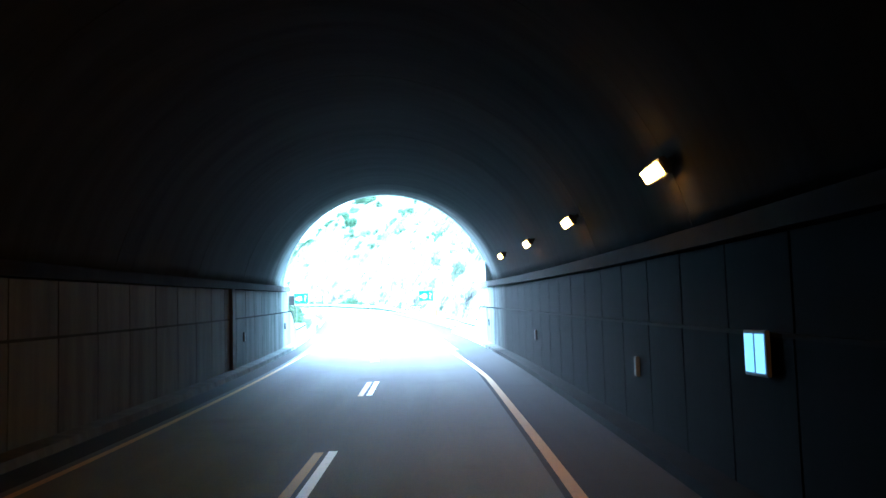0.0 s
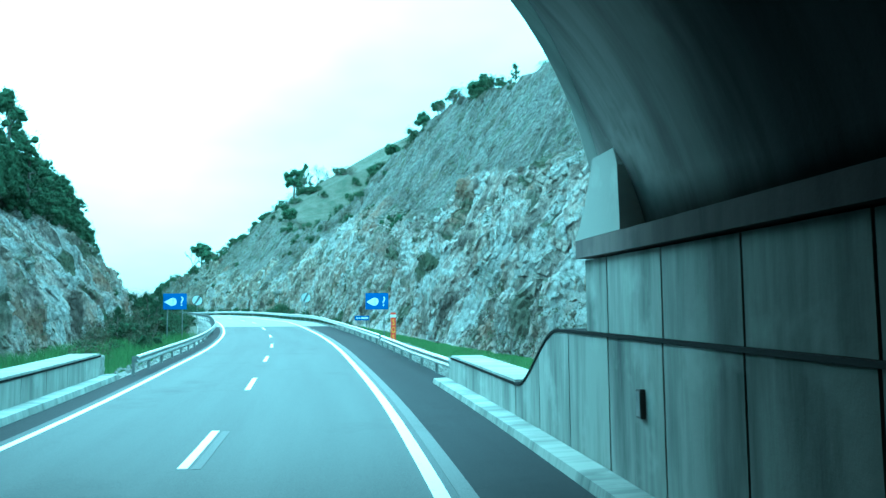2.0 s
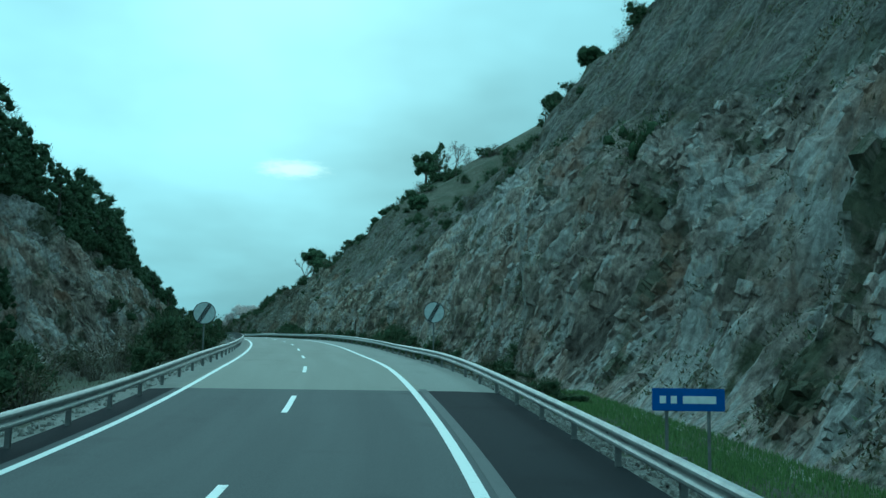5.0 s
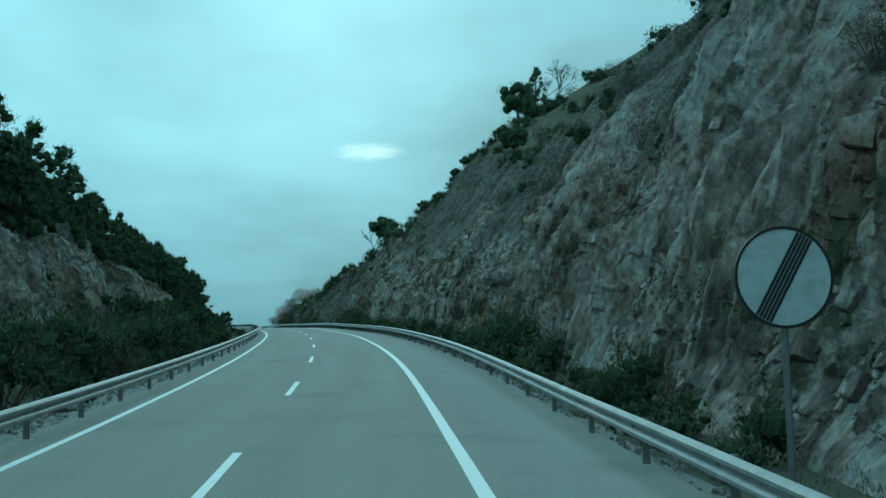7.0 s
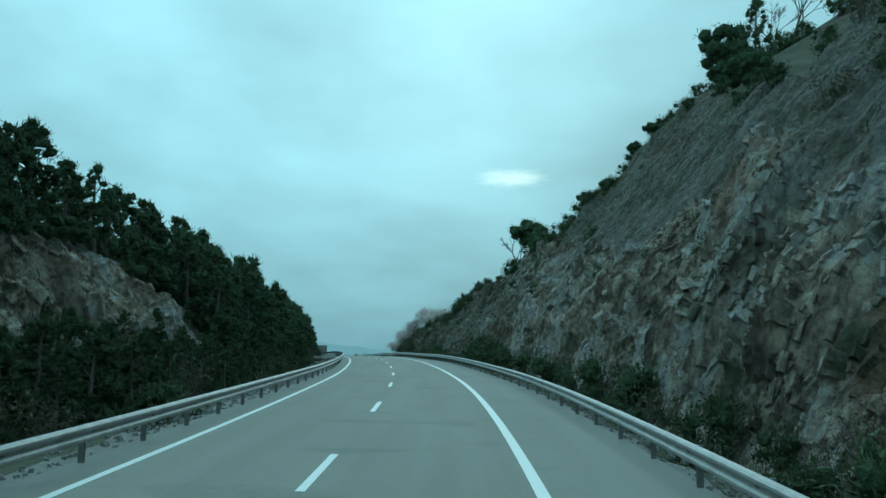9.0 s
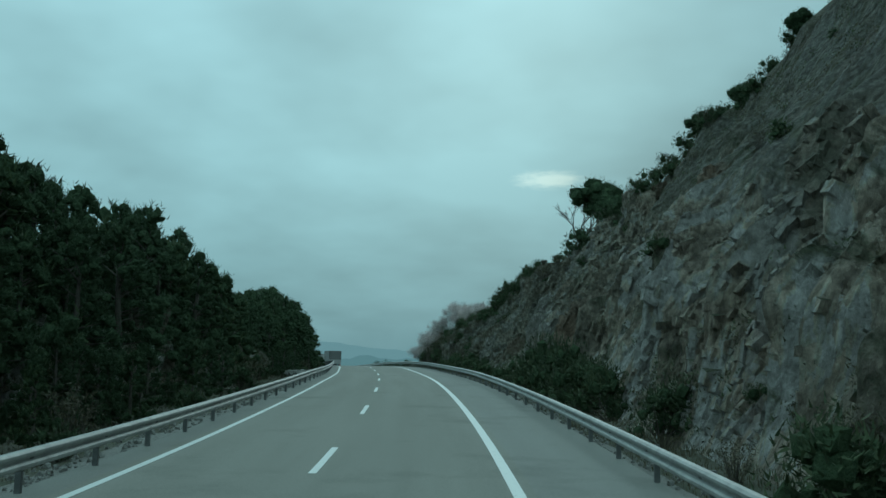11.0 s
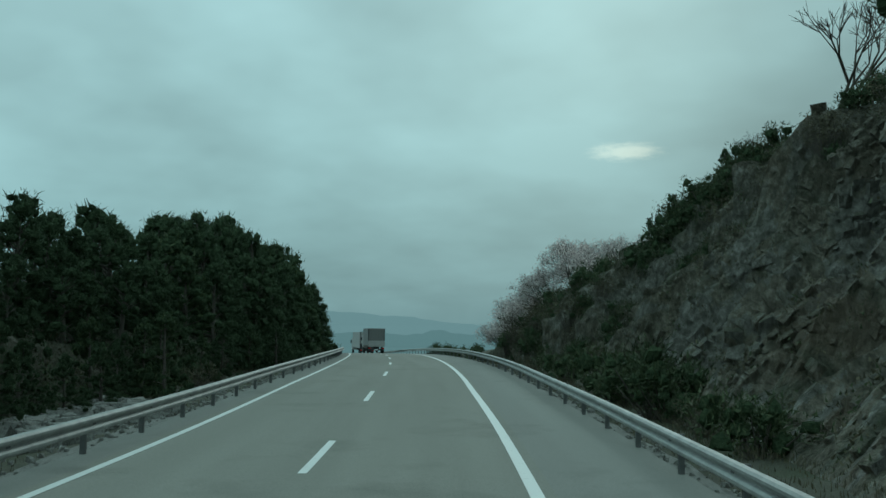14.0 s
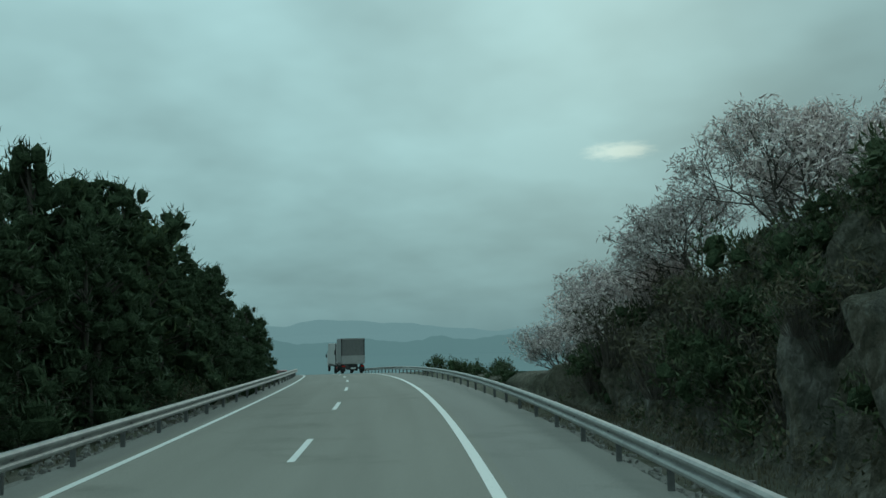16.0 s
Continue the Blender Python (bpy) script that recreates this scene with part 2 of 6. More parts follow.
def layers(thick, run, seed):
    sp = m.node("ShaderNodeSeparateXYZ")
    m.link(uv, sp.inputs[0])
    wob = m.node("ShaderNodeMath")
    wob.operation = "MULTIPLY_ADD"
    wob.inputs[1].default_value = thick * 0.9
    m.link(mid, wob.inputs[0])
    m.link(sp.outputs["X"], wob.inputs[2])
    snap = m.node("ShaderNodeMath")
    snap.operation = "SNAP"
    snap.inputs[1].default_value = thick
    m.link(wob.outputs[0], snap.inputs[0])
    far = m.node("ShaderNodeMath")
    far.operation = "MULTIPLY_ADD"
    far.inputs[1].default_value, far.inputs[2].default_value = 3.17, seed
    m.link(snap.outputs[0], far.inputs[0])
    along = m.node("ShaderNodeMath")
    along.operation = "MULTIPLY"
    along.inputs[1].default_value = run
    m.link(sp.outputs["Y"], along.inputs[0])
    cb = m.node("ShaderNodeCombineXYZ")
    m.link(far.outputs[0], cb.inputs["X"])
    m.link(along.outputs[0], cb.inputs["Y"])
    return m.noise(1.0, 2, 0.5, cb.outputs[0])


thin, thick = layers(0.55, 0.3, 0.0), layers(2.2, 0.1, 41.0)
c = m.ramp(thin, ((0.3, (0.05, 0.046, 0.038)), (0.45, (0.14, 0.128, 0.108)), (0.56, (0.28, 0.26, 0.235)), (0.7, (0.52, 0.5, 0.46))))
c = m.mix(c, m.ramp(thick, ((0.34, (0.07, 0.063, 0.05)), (0.5, (0.2, 0.185, 0.16)), (0.66, (0.55, 0.53, 0.48)))), 0.5)
c = m.mix(c, m.ramp(mid, ((0.3, (0.45, 0.43, 0.4)), (0.5, (0.95, 0.95, 0.95)), (0.72, (1.35, 1.35, 1.33)))), 1.0, "MULTIPLY")
c = m.mix(c, m.ramp(fin, ((0.32, (0.3, 0.3, 0.3)), (0.5, (0.95, 0.95, 0.95)), (0.7, (1.6, 1.6, 1.6)))), 0.9, "MULTIPLY")
rib = m.noise(1.0, 4, 0.62, m.coords((1.7, 0.2, 1), "UV"))
c = m.mix(c, m.ramp(rib, ((0.34, (0.42, 0.41, 0.39)), (0.5, (1.0, 1.0, 0.99)), (0.63, (2.1, 2.08, 2.04)))), 0.9, "MULTIPLY")
tone = m.node("ShaderNodeSeparateColor")
m.link(chunk.outputs["Color"], tone.inputs[0])
c = m.mix(c, m.ramp(tone.outputs[0], ((0.0, (0.45, 0.43, 0.4)), (0.55, (0.95, 0.95, 0.95)), (1.0, (1.5, 1.5, 1.47)))), 0.5, "MULTIPLY")
# the face is paler and cleaner near the tunnel, browner and more overgrown further on
sepuv = m.node("ShaderNodeSeparateXYZ")
m.link(uv, sepuv.inputs[0])
c = m.mix(m.mix(c, (1.55, 1.4, 1.42), 1.0, "MULTIPLY"), m.mix(c, (1.75, 1.57, 1.44), 1.0, "MULTIPLY"), m.mask(sepuv.outputs["X"], 120, 200))
c = m.mix(c, m.ramp(fin, ((0.3, (0.17, 0.155, 0.14)), (0.5, (0.34, 0.32, 0.3)), (0.68, (0.52, 0.49, 0.46)))), 1.0, "DARKEN")
rust = m.noise(1.0, 4, 0.6, m.coords((0.22, 0.12, 1), "UV"))
c = m.mix(c, m.ramp(fin, ((0.3, (0.1, 0.058, 0.036)), (0.7, (0.29, 0.19, 0.13)))), m.mask(rust, 0.54, 0.66))
veg = m.noise(1.0, 6, 0.7, m.coords((0.33, 0.26, 1), "UV"))
c = m.mix(c, m.ramp(fin, ((0.3, (0.03, 0.036, 0.018)), (0.7, (0.1, 0.1, 0.058)))), m.mask(veg, 0.54, 0.62))
c = m.mix(c, m.ramp(fin, ((0.3, (0.07, 0.062, 0.048)), (0.7, (0.18, 0.16, 0.128)))), m.mix((0, 0, 0), (0.6, 0.6, 0.6), m.mask(big, 0.52, 0.64)))
geo = m.node("ShaderNodeNewGeometry")
sep = m.node("ShaderNodeSeparateXYZ")
m.link(geo.outputs["Normal"], sep.inputs[0])
c = m.mix(c, m.ramp(fin, ((0.3, (0.035, 0.042, 0.02)), (0.7, (0.1, 0.1, 0.055)))), m.mask(sep.outputs["Z"], 0.74, 0.9))
cov = m.node("ShaderNodeAttribute")
cov.attribute_name = "scree"
loose = m.ramp(fin, ((0.3, (0.036, 0.033, 0.028)), (0.5, (0.076, 0.07, 0.06)), (0.7, (0.15, 0.14, 0.124))))
loose = m.mix(loose, (0.05, 0.056, 0.03), m.mask(m.noise(0.55, 5, 0.7), 0.5, 0.66))
c = m.mix(c, loose, m.mix((0, 0, 0), (0.8, 0.8, 0.8), m.mask(cov.outputs["Fac"], 0.15, 0.75)))
over = m.mask(sepuv.outputs["X"], 215, 300)
c = m.mix(c, m.ramp(fin, ((0.3, (0.028, 0.03, 0.017)), (0.5, (0.07, 0.068, 0.045)), (0.72, (0.22, 0.21, 0.18)))), m.mix((0, 0, 0), (0.82, 0.82, 0.82), over))
m.color(c)
rough = m.node("ShaderNodeBump")
rough.inputs["Strength"].default_value, rough.inputs["Distance"].default_value, rough.invert = 0.8, 0.26, True
m.link(chunk.outputs["Distance"], rough.inputs["Height"])
m.bump(fin, 0.9, 0.24)
m.link(rough.outputs[0], m.b.inputs["Normal"].links[0].from_node.inputs["Normal"])
M_ROCK = m.m

m = Mat("scrubby_hill_soil", 0.95)
n1, n2 = m.noise(0.4, 5, 0.65), m.noise(5.0, 5, 0.75)
c = m.ramp(n1, ((0.36, (0.12, 0.105, 0.08)), (0.5, (0.07, 0.067, 0.042)), (0.64, (0.04, 0.05, 0.025))))
c = m.mix(c, m.ramp(n2, ((0.3, (0.02, 0.022, 0.012)), (0.7, (0.15, 0.14, 0.1)))), 0.45)
M_SCRUBLAND = m.color(c).bump(n2, 0.9, 0.2).m
m = Mat("grassy_verge_soil", 0.95)
n1, n2 = m.noise(0.45, 5, 0.65), m.noise(9.0, 4, 0.7)
c = m.ramp(n1, ((0.38, (0.1, 0.092, 0.07)), (0.5, (0.062, 0.063, 0.038)), (0.62, (0.045, 0.06, 0.025))))
c = m.mix(c, m.ramp(n2, ((0.3, (0.02, 0.024, 0.012)), (0.7, (0.13, 0.122, 0.09)))), 0.4)
M_VERGE = m.color(c).bump(n2, 0.6, 0.08).m
m = Mat("gravel_edge", 0.95)
n2 = m.noise(16.0, 4, 0.75)
M_GRAVEL = m.color(m.ramp(n2, ((0.3, (0.1, 0.095, 0.085)), (0.7, (0.33, 0.32, 0.29))))).bump(n2, 0.8, 0.05).m


def leafy(name, dark, light, rough=0.7):
    m = Mat(name, rough)
    c = m.ramp(m.island(), ((0.0, dark), (1.0, light)))
    c = m.mix(c, m.ramp(m.random(), ((0, (0.78, 0.8, 0.75)), (1, (1.2, 1.18, 1.1)))), 1.0, "MULTIPLY")
    m.color(c)
    m.b.inputs["Specular IOR Level"].default_value = 0.25
    return m.m


M_PINE = leafy("pine_needles", (0.044, 0.066, 0.036), (0.074, 0.106, 0.055))
M_PINE_OLIVE = leafy("olive_pine_needles", (0.045, 0.064, 0.027), (0.09, 0.118, 0.05))
M_SHRUB = leafy("dark_scrub_leaves", (0.038, 0.052, 0.027), (0.08, 0.1, 0.05))
M_DRY = leafy("dry_scrub_stems", (0.05, 0.046, 0.03), (0.13, 0.115, 0.076))
M_GRASS = leafy("fresh_grass", (0.06, 0.105, 0.032), (0.15, 0.215, 0.075))
M_BLOSSOM = leafy("pale_almond_blossom", (0.42, 0.34, 0.36), (0.8, 0.72, 0.73))
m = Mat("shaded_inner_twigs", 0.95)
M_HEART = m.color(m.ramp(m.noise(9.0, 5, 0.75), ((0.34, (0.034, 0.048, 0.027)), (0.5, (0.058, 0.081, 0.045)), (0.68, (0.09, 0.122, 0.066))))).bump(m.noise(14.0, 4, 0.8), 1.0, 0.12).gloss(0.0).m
m = Mat("grey_brown_bark", 0.95)
n2 = m.noise(6.0, 5, 0.7, m.coords((1, 1, 0.25)))
M_BARK = m.color(m.ramp(n2, ((0.3, (0.045, 0.037, 0.03)), (0.7, (0.14, 0.12, 0.1))))).bump(n2, 0.7, 0.04).m


def plain(name, col, rough=0.5, metal=0.0, dirt=0.25):
    m = Mat(name, rough, metal)
    n = m.noise(5.0, 5, 0.65)
    return m.color(m.mix(col, tuple(v * (1 - dirt) for v in col), m.mask(n, 0.45, 0.7))).m


M_BLUE = plain("blue_sign_face", (0.01, 0.07, 0.3), 0.4)
M_SIGN_WHITE = plain("white_sign_film", (0.62, 0.64, 0.64), 0.4)
M_SIGN_GREY = plain("dull_white_sign_face", (0.42, 0.46, 0.46), 0.45)
M_BLACK = plain("black_sign_film", (0.012, 0.012, 0.014), 0.5)
M_RED = plain("red_post_paint", (0.55, 0.045, 0.012), 0.45)
M_YELLOW = plain("yellow_lettering", (0.75, 0.5, 0.02), 0.5)
M_TRUCK_GREY = plain("dusty_grey_tarpaulin", (0.15, 0.145, 0.14), 0.65)
M_TRUCK_PALE = plain("pale_truck_panel", (0.33, 0.32, 0.31), 0.55)
M_TRUCK_DARK = plain("dark_chassis", (0.03, 0.03, 0.032), 0.7)
M_RUBBER = plain("black_rubber", (0.018, 0.018, 0.018), 0.85)
M_TAIL = plain("red_tail_lens", (0.4, 0.02, 0.015), 0.25)
M_CAR_RED = plain("red_car_paint", (0.3, 0.03, 0.03), 0.3)
M_GLASS = plain("dark_window_glass", (0.02, 0.025, 0.03), 0.12)
M_PLASTIC = plain("dark_box_plastic", (0.05, 0.045, 0.04), 0.6)


def glow(name, col, power):
    m = Mat(name, 0.5)
    m.color((0.8, 0.8, 0.8))
    m.b.inputs["Emission Color"].default_value = (*col, 1)
    m.b.inputs["Emission Strength"].default_value = power
    return m.m


M_LAMP = glow("sodium_lamp_glass", (1.0, 0.36, 0.03), 3.2)
M_SIGNLIT = glow("lit_panel", (0.4, 0.8, 1.0), 0.03)
m = Mat("rubble_masonry", 0.95)
n1, n2 = m.noise(2.5, 4), m.noise(14.0, 5, 0.75)
c = m.mix(m.ramp(n1, ((0.3, (0.24, 0.235, 0.215)), (0.7, (0.42, 0.41, 0.38)))), m.ramp(n2, ((0.3, (0.12, 0.12, 0.11)), (0.7, (0.45, 0.44, 0.41)))), 0.4)
c = m.mix(c, m.ramp(m.random(), ((0, (0.7, 0.7, 0.7)), (1, (1.15, 1.13, 1.1)))), 1.0, "MULTIPLY")
M_RUBBLE = m.color(c).bump(n2, 0.7, 0.04).m
M_JOINT_PALE = plain("grey_mortar", (0.3, 0.29, 0.27), 0.95)
# Distance haze painted on as a blue-grey glow of hills, woods and plain.
M_HAZE = glow("far_hills_haze_glow", (0.215, 0.335, 0.36), 0.82)
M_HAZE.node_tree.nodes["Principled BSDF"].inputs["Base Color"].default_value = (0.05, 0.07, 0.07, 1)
M_HAZE2 = glow("nearer_woods_haze_glow", (0.13, 0.215, 0.238), 1.0)
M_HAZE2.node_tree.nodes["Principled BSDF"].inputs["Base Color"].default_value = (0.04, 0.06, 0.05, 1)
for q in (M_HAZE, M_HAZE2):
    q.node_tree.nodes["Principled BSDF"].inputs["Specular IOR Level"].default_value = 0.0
m = Mat("distant_plain_fields", 0.95).gloss(0.0)
M_PLAIN = m.color(m.ramp(m.noise(0.01, 6, 0.6), ((0.35, (0.05, 0.07, 0.045)), (0.65, (0.13, 0.14, 0.1))))).m

# ---- the line of the road ----
KNOTS = [(-0.13, -9.10, -0.29), (0.02, 9.01, 0.08), (-0.17, 26.97, 0.56), (-1.03, 44.93, 1.10), (-2.56, 62.97, 1.71), (-4.46, 81.29, 2.33), (-7.13, 99.66, 3.11), (-10.88, 117.93, 4.07), (-15.52, 135.91, 4.68), (-20.54, 153.46, 5.32), (-26.28, 170.87, 5.89), (-32.61, 188.22, 6.36), (-39.48, 205.39, 6.72), (-46.88, 222.36, 7.10), (-54.70, 239.17, 7.43), (-62.86, 255.74, 7.61), (-71.37, 271.89, 7.82)]


def smooth_line(knots, per=36):
    k = np.array(knots)
    mt = np.gradient(k, axis=0)
    t = np.linspace(0, len(k) - 1, (len(k) - 1) * per + 1)
    i = np.clip(t.astype(int), 0, len(k) - 2)
    u = (t - i)[:, None]
    return (2 * u**3 - 3 * u**2 + 1) * k[i] + (u**3 - 2 * u**2 + u) * mt[i] + (-2 * u**3 + 3 * u**2) * k[i + 1] + (u**3 - u**2) * mt[i + 1]


_mid = smooth_line(KNOTS)
_d0 = (_mid[1] - _mid[0]) / np.linalg.norm((_mid[1] - _mid[0])[:2])
_back = _mid[0] - _d0 * np.arange(80, 0, -0.5)[:, None]
_head = math.atan2(*(_mid[-1] - _mid[-20])[:2])
_grade, _p, _fwd = 0.008, _mid[-1].copy(), []
for _i in range(1600):
    _head -= 0.5 / (640 if _i < 160 else 520) if _i < 560 else 0.0
    _p = _p + np.array([math.sin(_head) * 0.5, math.cos(_head) * 0.5, _grade * 0.5])
    _grade = max(_grade - 0.00042 * 0.5, -0.05)
    _fwd.append(_p.copy())
LINE = np.concatenate([_back, _mid, np.array(_fwd)])
_len = np.concatenate([[0], np.cumsum(np.linalg.norm(np.diff(LINE[:, :2], axis=0), axis=1))])
STATION = _len - _len[len(_back)]
_tan = np.gradient(LINE[:, :2], axis=0)
_tan /= np.linalg.norm(_tan, axis=1)[:, None]


def at(s, u, z):
    """World places from the way along the road, metres to the right of the driving line, and height over the road."""
    s, u, z = np.broadcast_arrays(np.asarray(s, float), np.asarray(u, float), np.asarray(z, float))
    c = [np.interp(s, STATION, LINE[:, k]) for k in range(3)]
    tx, ty = np.interp(s, STATION, _tan[:, 0]), np.interp(s, STATION, _tan[:, 1])
    return np.stack([c[0] + u * ty, c[1] - u * tx, c[2] + z], -1)


def heading(s):
    return math.degrees(math.atan2(-np.interp(s, STATION, _tan[:, 0]), np.interp(s, STATION, _tan[:, 1])))


def spot(s, u, z=0.0, turn=0.0):
    """Pose of a thing beside the road: its x axis points right of the road, its y axis along it."""
    p = at(s, u, z)
    return pose(p[0], p[1], p[2], 0, 0, heading(s) + turn)


# ---- noise ----
def vnoise(x, y, seed=0):
    xi, yi = np.floor(x).astype(np.int64), np.floor(y).astype(np.int64)
    fx, fy = x - xi, y - yi
    fx, fy = fx * fx * (3 - 2 * fx), fy * fy * (3 - 2 * fy)

    def h(a, b):
        v = (a * 374761393 + b * 668265263 + seed * 974634777) & 0x7FFFFFFF
        v = ((v ^ (v >> 13)) * 1274126177) & 0x7FFFFFFF
        return ((v ^ (v >> 16)) & 0xFFFFF) / 0xFFFFF

    return (h(xi, yi) * (1 - fx) + h(xi + 1, yi) * fx) * (1 - fy) + (h(xi, yi + 1) * (1 - fx) + h(xi + 1, yi + 1) * fx) * fy


def fbm(x, y, octaves=4, seed=0):
    v, a, n = 0.0, 1.0, 0.0
    for o in range(octaves):
        v = v + a * vnoise(x * 2**o + 17.3 * o, y * 2**o + 9.1 * o, seed + o)
        n += a
        a *= 0.5
    return v / n


# ---- mesh helpers ----
def mesh_of(name, verts, faces, mats, smooth=False, uvs=None, slots=None):
    me = bpy.data.meshes.new(name)
    me.from_pydata(np.asarray(verts, float).reshape(-1, 3).tolist(), [], [tuple(int(i) for i in f) for f in faces])
    for mt in mats if isinstance(mats, (list, tuple)) else [mats]:
        me.materials.append(mt)
    if smooth:
        me.polygons.foreach_set("use_smooth", [True] * len(me.polygons))
    if uvs is not None:
        idx = np.empty(len(me.loops), np.int32)
        me.loops.foreach_get("vertex_index", idx)
        me.uv_layers.new(name="UVMap").data.foreach_set("uv", np.asarray(uvs, np.float32)[idx].ravel())
    if slots is not None:
        me.polygons.foreach_set("material_index", np.asarray(slots, np.int32))
    me.update()
    return me


def grid(name, pts, mats, smooth=True, uvs=None, slots=None, flip=False):
    n, k = pts.shape[:2]
    i = np.arange(n * k).reshape(n, k)
    f = np.stack([i[:-1, :-1], i[1:, :-1], i[1:, 1:], i[:-1, 1:]], -1).reshape(-1, 4)
    if flip:
        f = f[:, ::-1]
    return mesh_of(name, pts, f, mats, smooth, None if uvs is None else uvs.reshape(-1, 2), slots)


def child(name, data, parent, label="", m=None):
    ob = new(name, data)
    ob.parent = parent
    if m is not None:
        ob.matrix_basis = m
    if label:
        ob["label"] = label
    return ob


def part(name, bm, material, parent, label="", m=None):
    me = bpy.data.meshes.new(name)
    bm.to_mesh(me)
    bm.free()
    me.materials.append(material)
    return child(name, me, parent, label, m)


def sweep(name, profile, s0, s1, mat, step=1.5, smooth=False, caps=True, closed=True, bend=None):
    """A profile of (u, z) drawn along the road."""
    n = max(2, int(math.ceil((s1 - s0) / step)) + 1)
    ss = np.linspace(s0, s1, n)
    pr = np.array(profile, float)
    k = len(pr)
    off = np.zeros(n) if bend is None else np.interp(ss, *bend)
    pts = at(ss[:, None], pr[None, :, 0] + off[:, None], pr[None, :, 1])
    faces = []
    for a in range(n - 1):
        for b in range(k if closed else k - 1):
            c = (b + 1) % k
            faces.append((a * k + b, a * k + c, (a + 1) * k + c, (a + 1) * k + b))
    if caps and closed:
        faces.append(tuple(range(k))[::-1])
        faces.append(tuple((n - 1) * k + b for b in range(k)))
    uv = np.stack(np.broadcast_arrays(ss[:, None], (pr[:, 0] + pr[:, 1])[None, :]), -1).reshape(-1, 2)
    return mesh_of(name, pts, faces, mat, smooth, uv)


def cube(bm, x0, x1, y0, y1, z0, z1):
    v = [bm.verts.new(p) for p in ((x0, y0, z0), (x1, y0, z0), (x1, y1, z0), (x0, y1, z0), (x0, y0, z1), (x1, y0, z1), (x1, y1, z1), (x0, y1, z1))]
    for f in ((3, 2, 1, 0), (4, 5, 6, 7), (0, 1, 5, 4), (1, 2, 6, 5), (2, 3, 7, 6), (3, 0, 4, 7)):
        bm.faces.new([v[i] for i in f])
    return bm


def block(x0, x1, y0, y1, z0, z1, bevel=0.0):
    bm = cube(bmesh.new(), x0, x1, y0, y1, z0, z1)
    if bevel:
        bmesh.ops.bevel(bm, geom=list(bm.edges), offset=bevel, segments=2, affect="EDGES")
    return bm


def rod(r0, r1, length, seg=10, m=None):
    bm = bmesh.new()
    bmesh.ops.create_cone(bm, cap_ends=True, segments=seg, radius1=r0, radius2=r1, depth=length, matrix=Matrix.Translation((0, 0, length / 2)))
    if m is not None:
        bm.transform(m)
    return bm


def outline(points, y0, y1):
    """A flat shape in x and z, thick from y0 to y1."""
    bm = bmesh.new()
    a = [bm.verts.new((x, y0, z)) for x, z in points]
    b = [bm.verts.new((x, y1, z)) for x, z in points]
    bm.faces.new(a)
    bm.faces.new(b[::-1])
    for i in range(len(a)):
        j = (i + 1) % len(a)
        bm.faces.new((a[j], a[i], b[i], b[j]))
    bmesh.ops.recalc_face_normals(bm, faces=bm.faces)
    return bm


def text_mesh(word, size):
    cu = bpy.data.curves.new("lettering", "FONT")
    cu.body, cu.size, cu.extrude, cu.align_x = word, size, 0.004, "CENTER"
    ob = bpy.data.objects.new("lettering", cu)
    scene.collection.objects.link(ob)
    bpy.context.view_layer.update()
    me = bpy.data.meshes.new_from_object(ob.evaluated_get(bpy.context.evaluated_depsgraph_get()))
    bpy.data.objects.remove(ob)
    return me


# ---- road ----
S_END = 640.0
ss = np.concatenate([np.arange(-60, 120, 1.5), np.arange(120, S_END, 2.0)])
uu = np.array([-6.9, -6.12, -4.2, -2.4, -0.6, 1.0, 1.5, 2.7, 3.95])
U2 = np.broadcast_to(uu, (len(ss), len(uu)))
S2 = np.broadcast_to(ss[:, None], U2.shape)
Z2 = np.where((U2 < -6.5) | (U2 > 3.5), -0.03, 0.0) * np.ones_like(U2)
slots = np.zeros((len(ss) - 1, len(uu) - 1), int)
sm = (ss[:-1] + ss[1:]) / 2
slots[:, 0], slots[:, 6:] = 1, 1
slots[sm > 119.2] = 2
slots[sm > 119.2, 0], slots[sm > 119.2, 6:] = 3, 3
road = new("road", grid("road", at(S2, U2, Z2), [M_ASPH_MID, M_ASPH_DARK, M_ASPH_LIGHT, M_ASPH_SHOULDER], False, np.stack([U2, S2], -1), slots.ravel(), flip=True))
tagged(road, "two-lane motorway carriageway, grey asphalt turning to pale worn asphalt", "road", kind="structure")


def stripe(name, u0, u1, s0, s1, mat, z=0.006):
    n = max(2, int((s1 - s0) / 1.5) + 2)
    xs = np.linspace(s0, s1, n)
    off = np.interp(xs, (28, 36, 42), (0.5, 0.25, 0.0)) * (1.0 if u0 > 0 else 1.15) if u0 > -4 else 0 * xs
    pr = np.array([(u0, z - 0.004), (u1, z - 0.004), (u1, z), (u0, z)])
    f = [(a * 4 + k, a * 4 + (k + 1) % 4, a * 4 + 4 + (k + 1) % 4, a * 4 + 4 + k) for a in range(n - 1) for k in range(4)]
    f += [(3, 2, 1, 0), tuple(n * 4 - 4 + k for k in range(4))]
    return child(name, mesh_of(name, at(xs[:, None], pr[:, 0] + off[:, None], pr[:, 1]), f, mat), road)


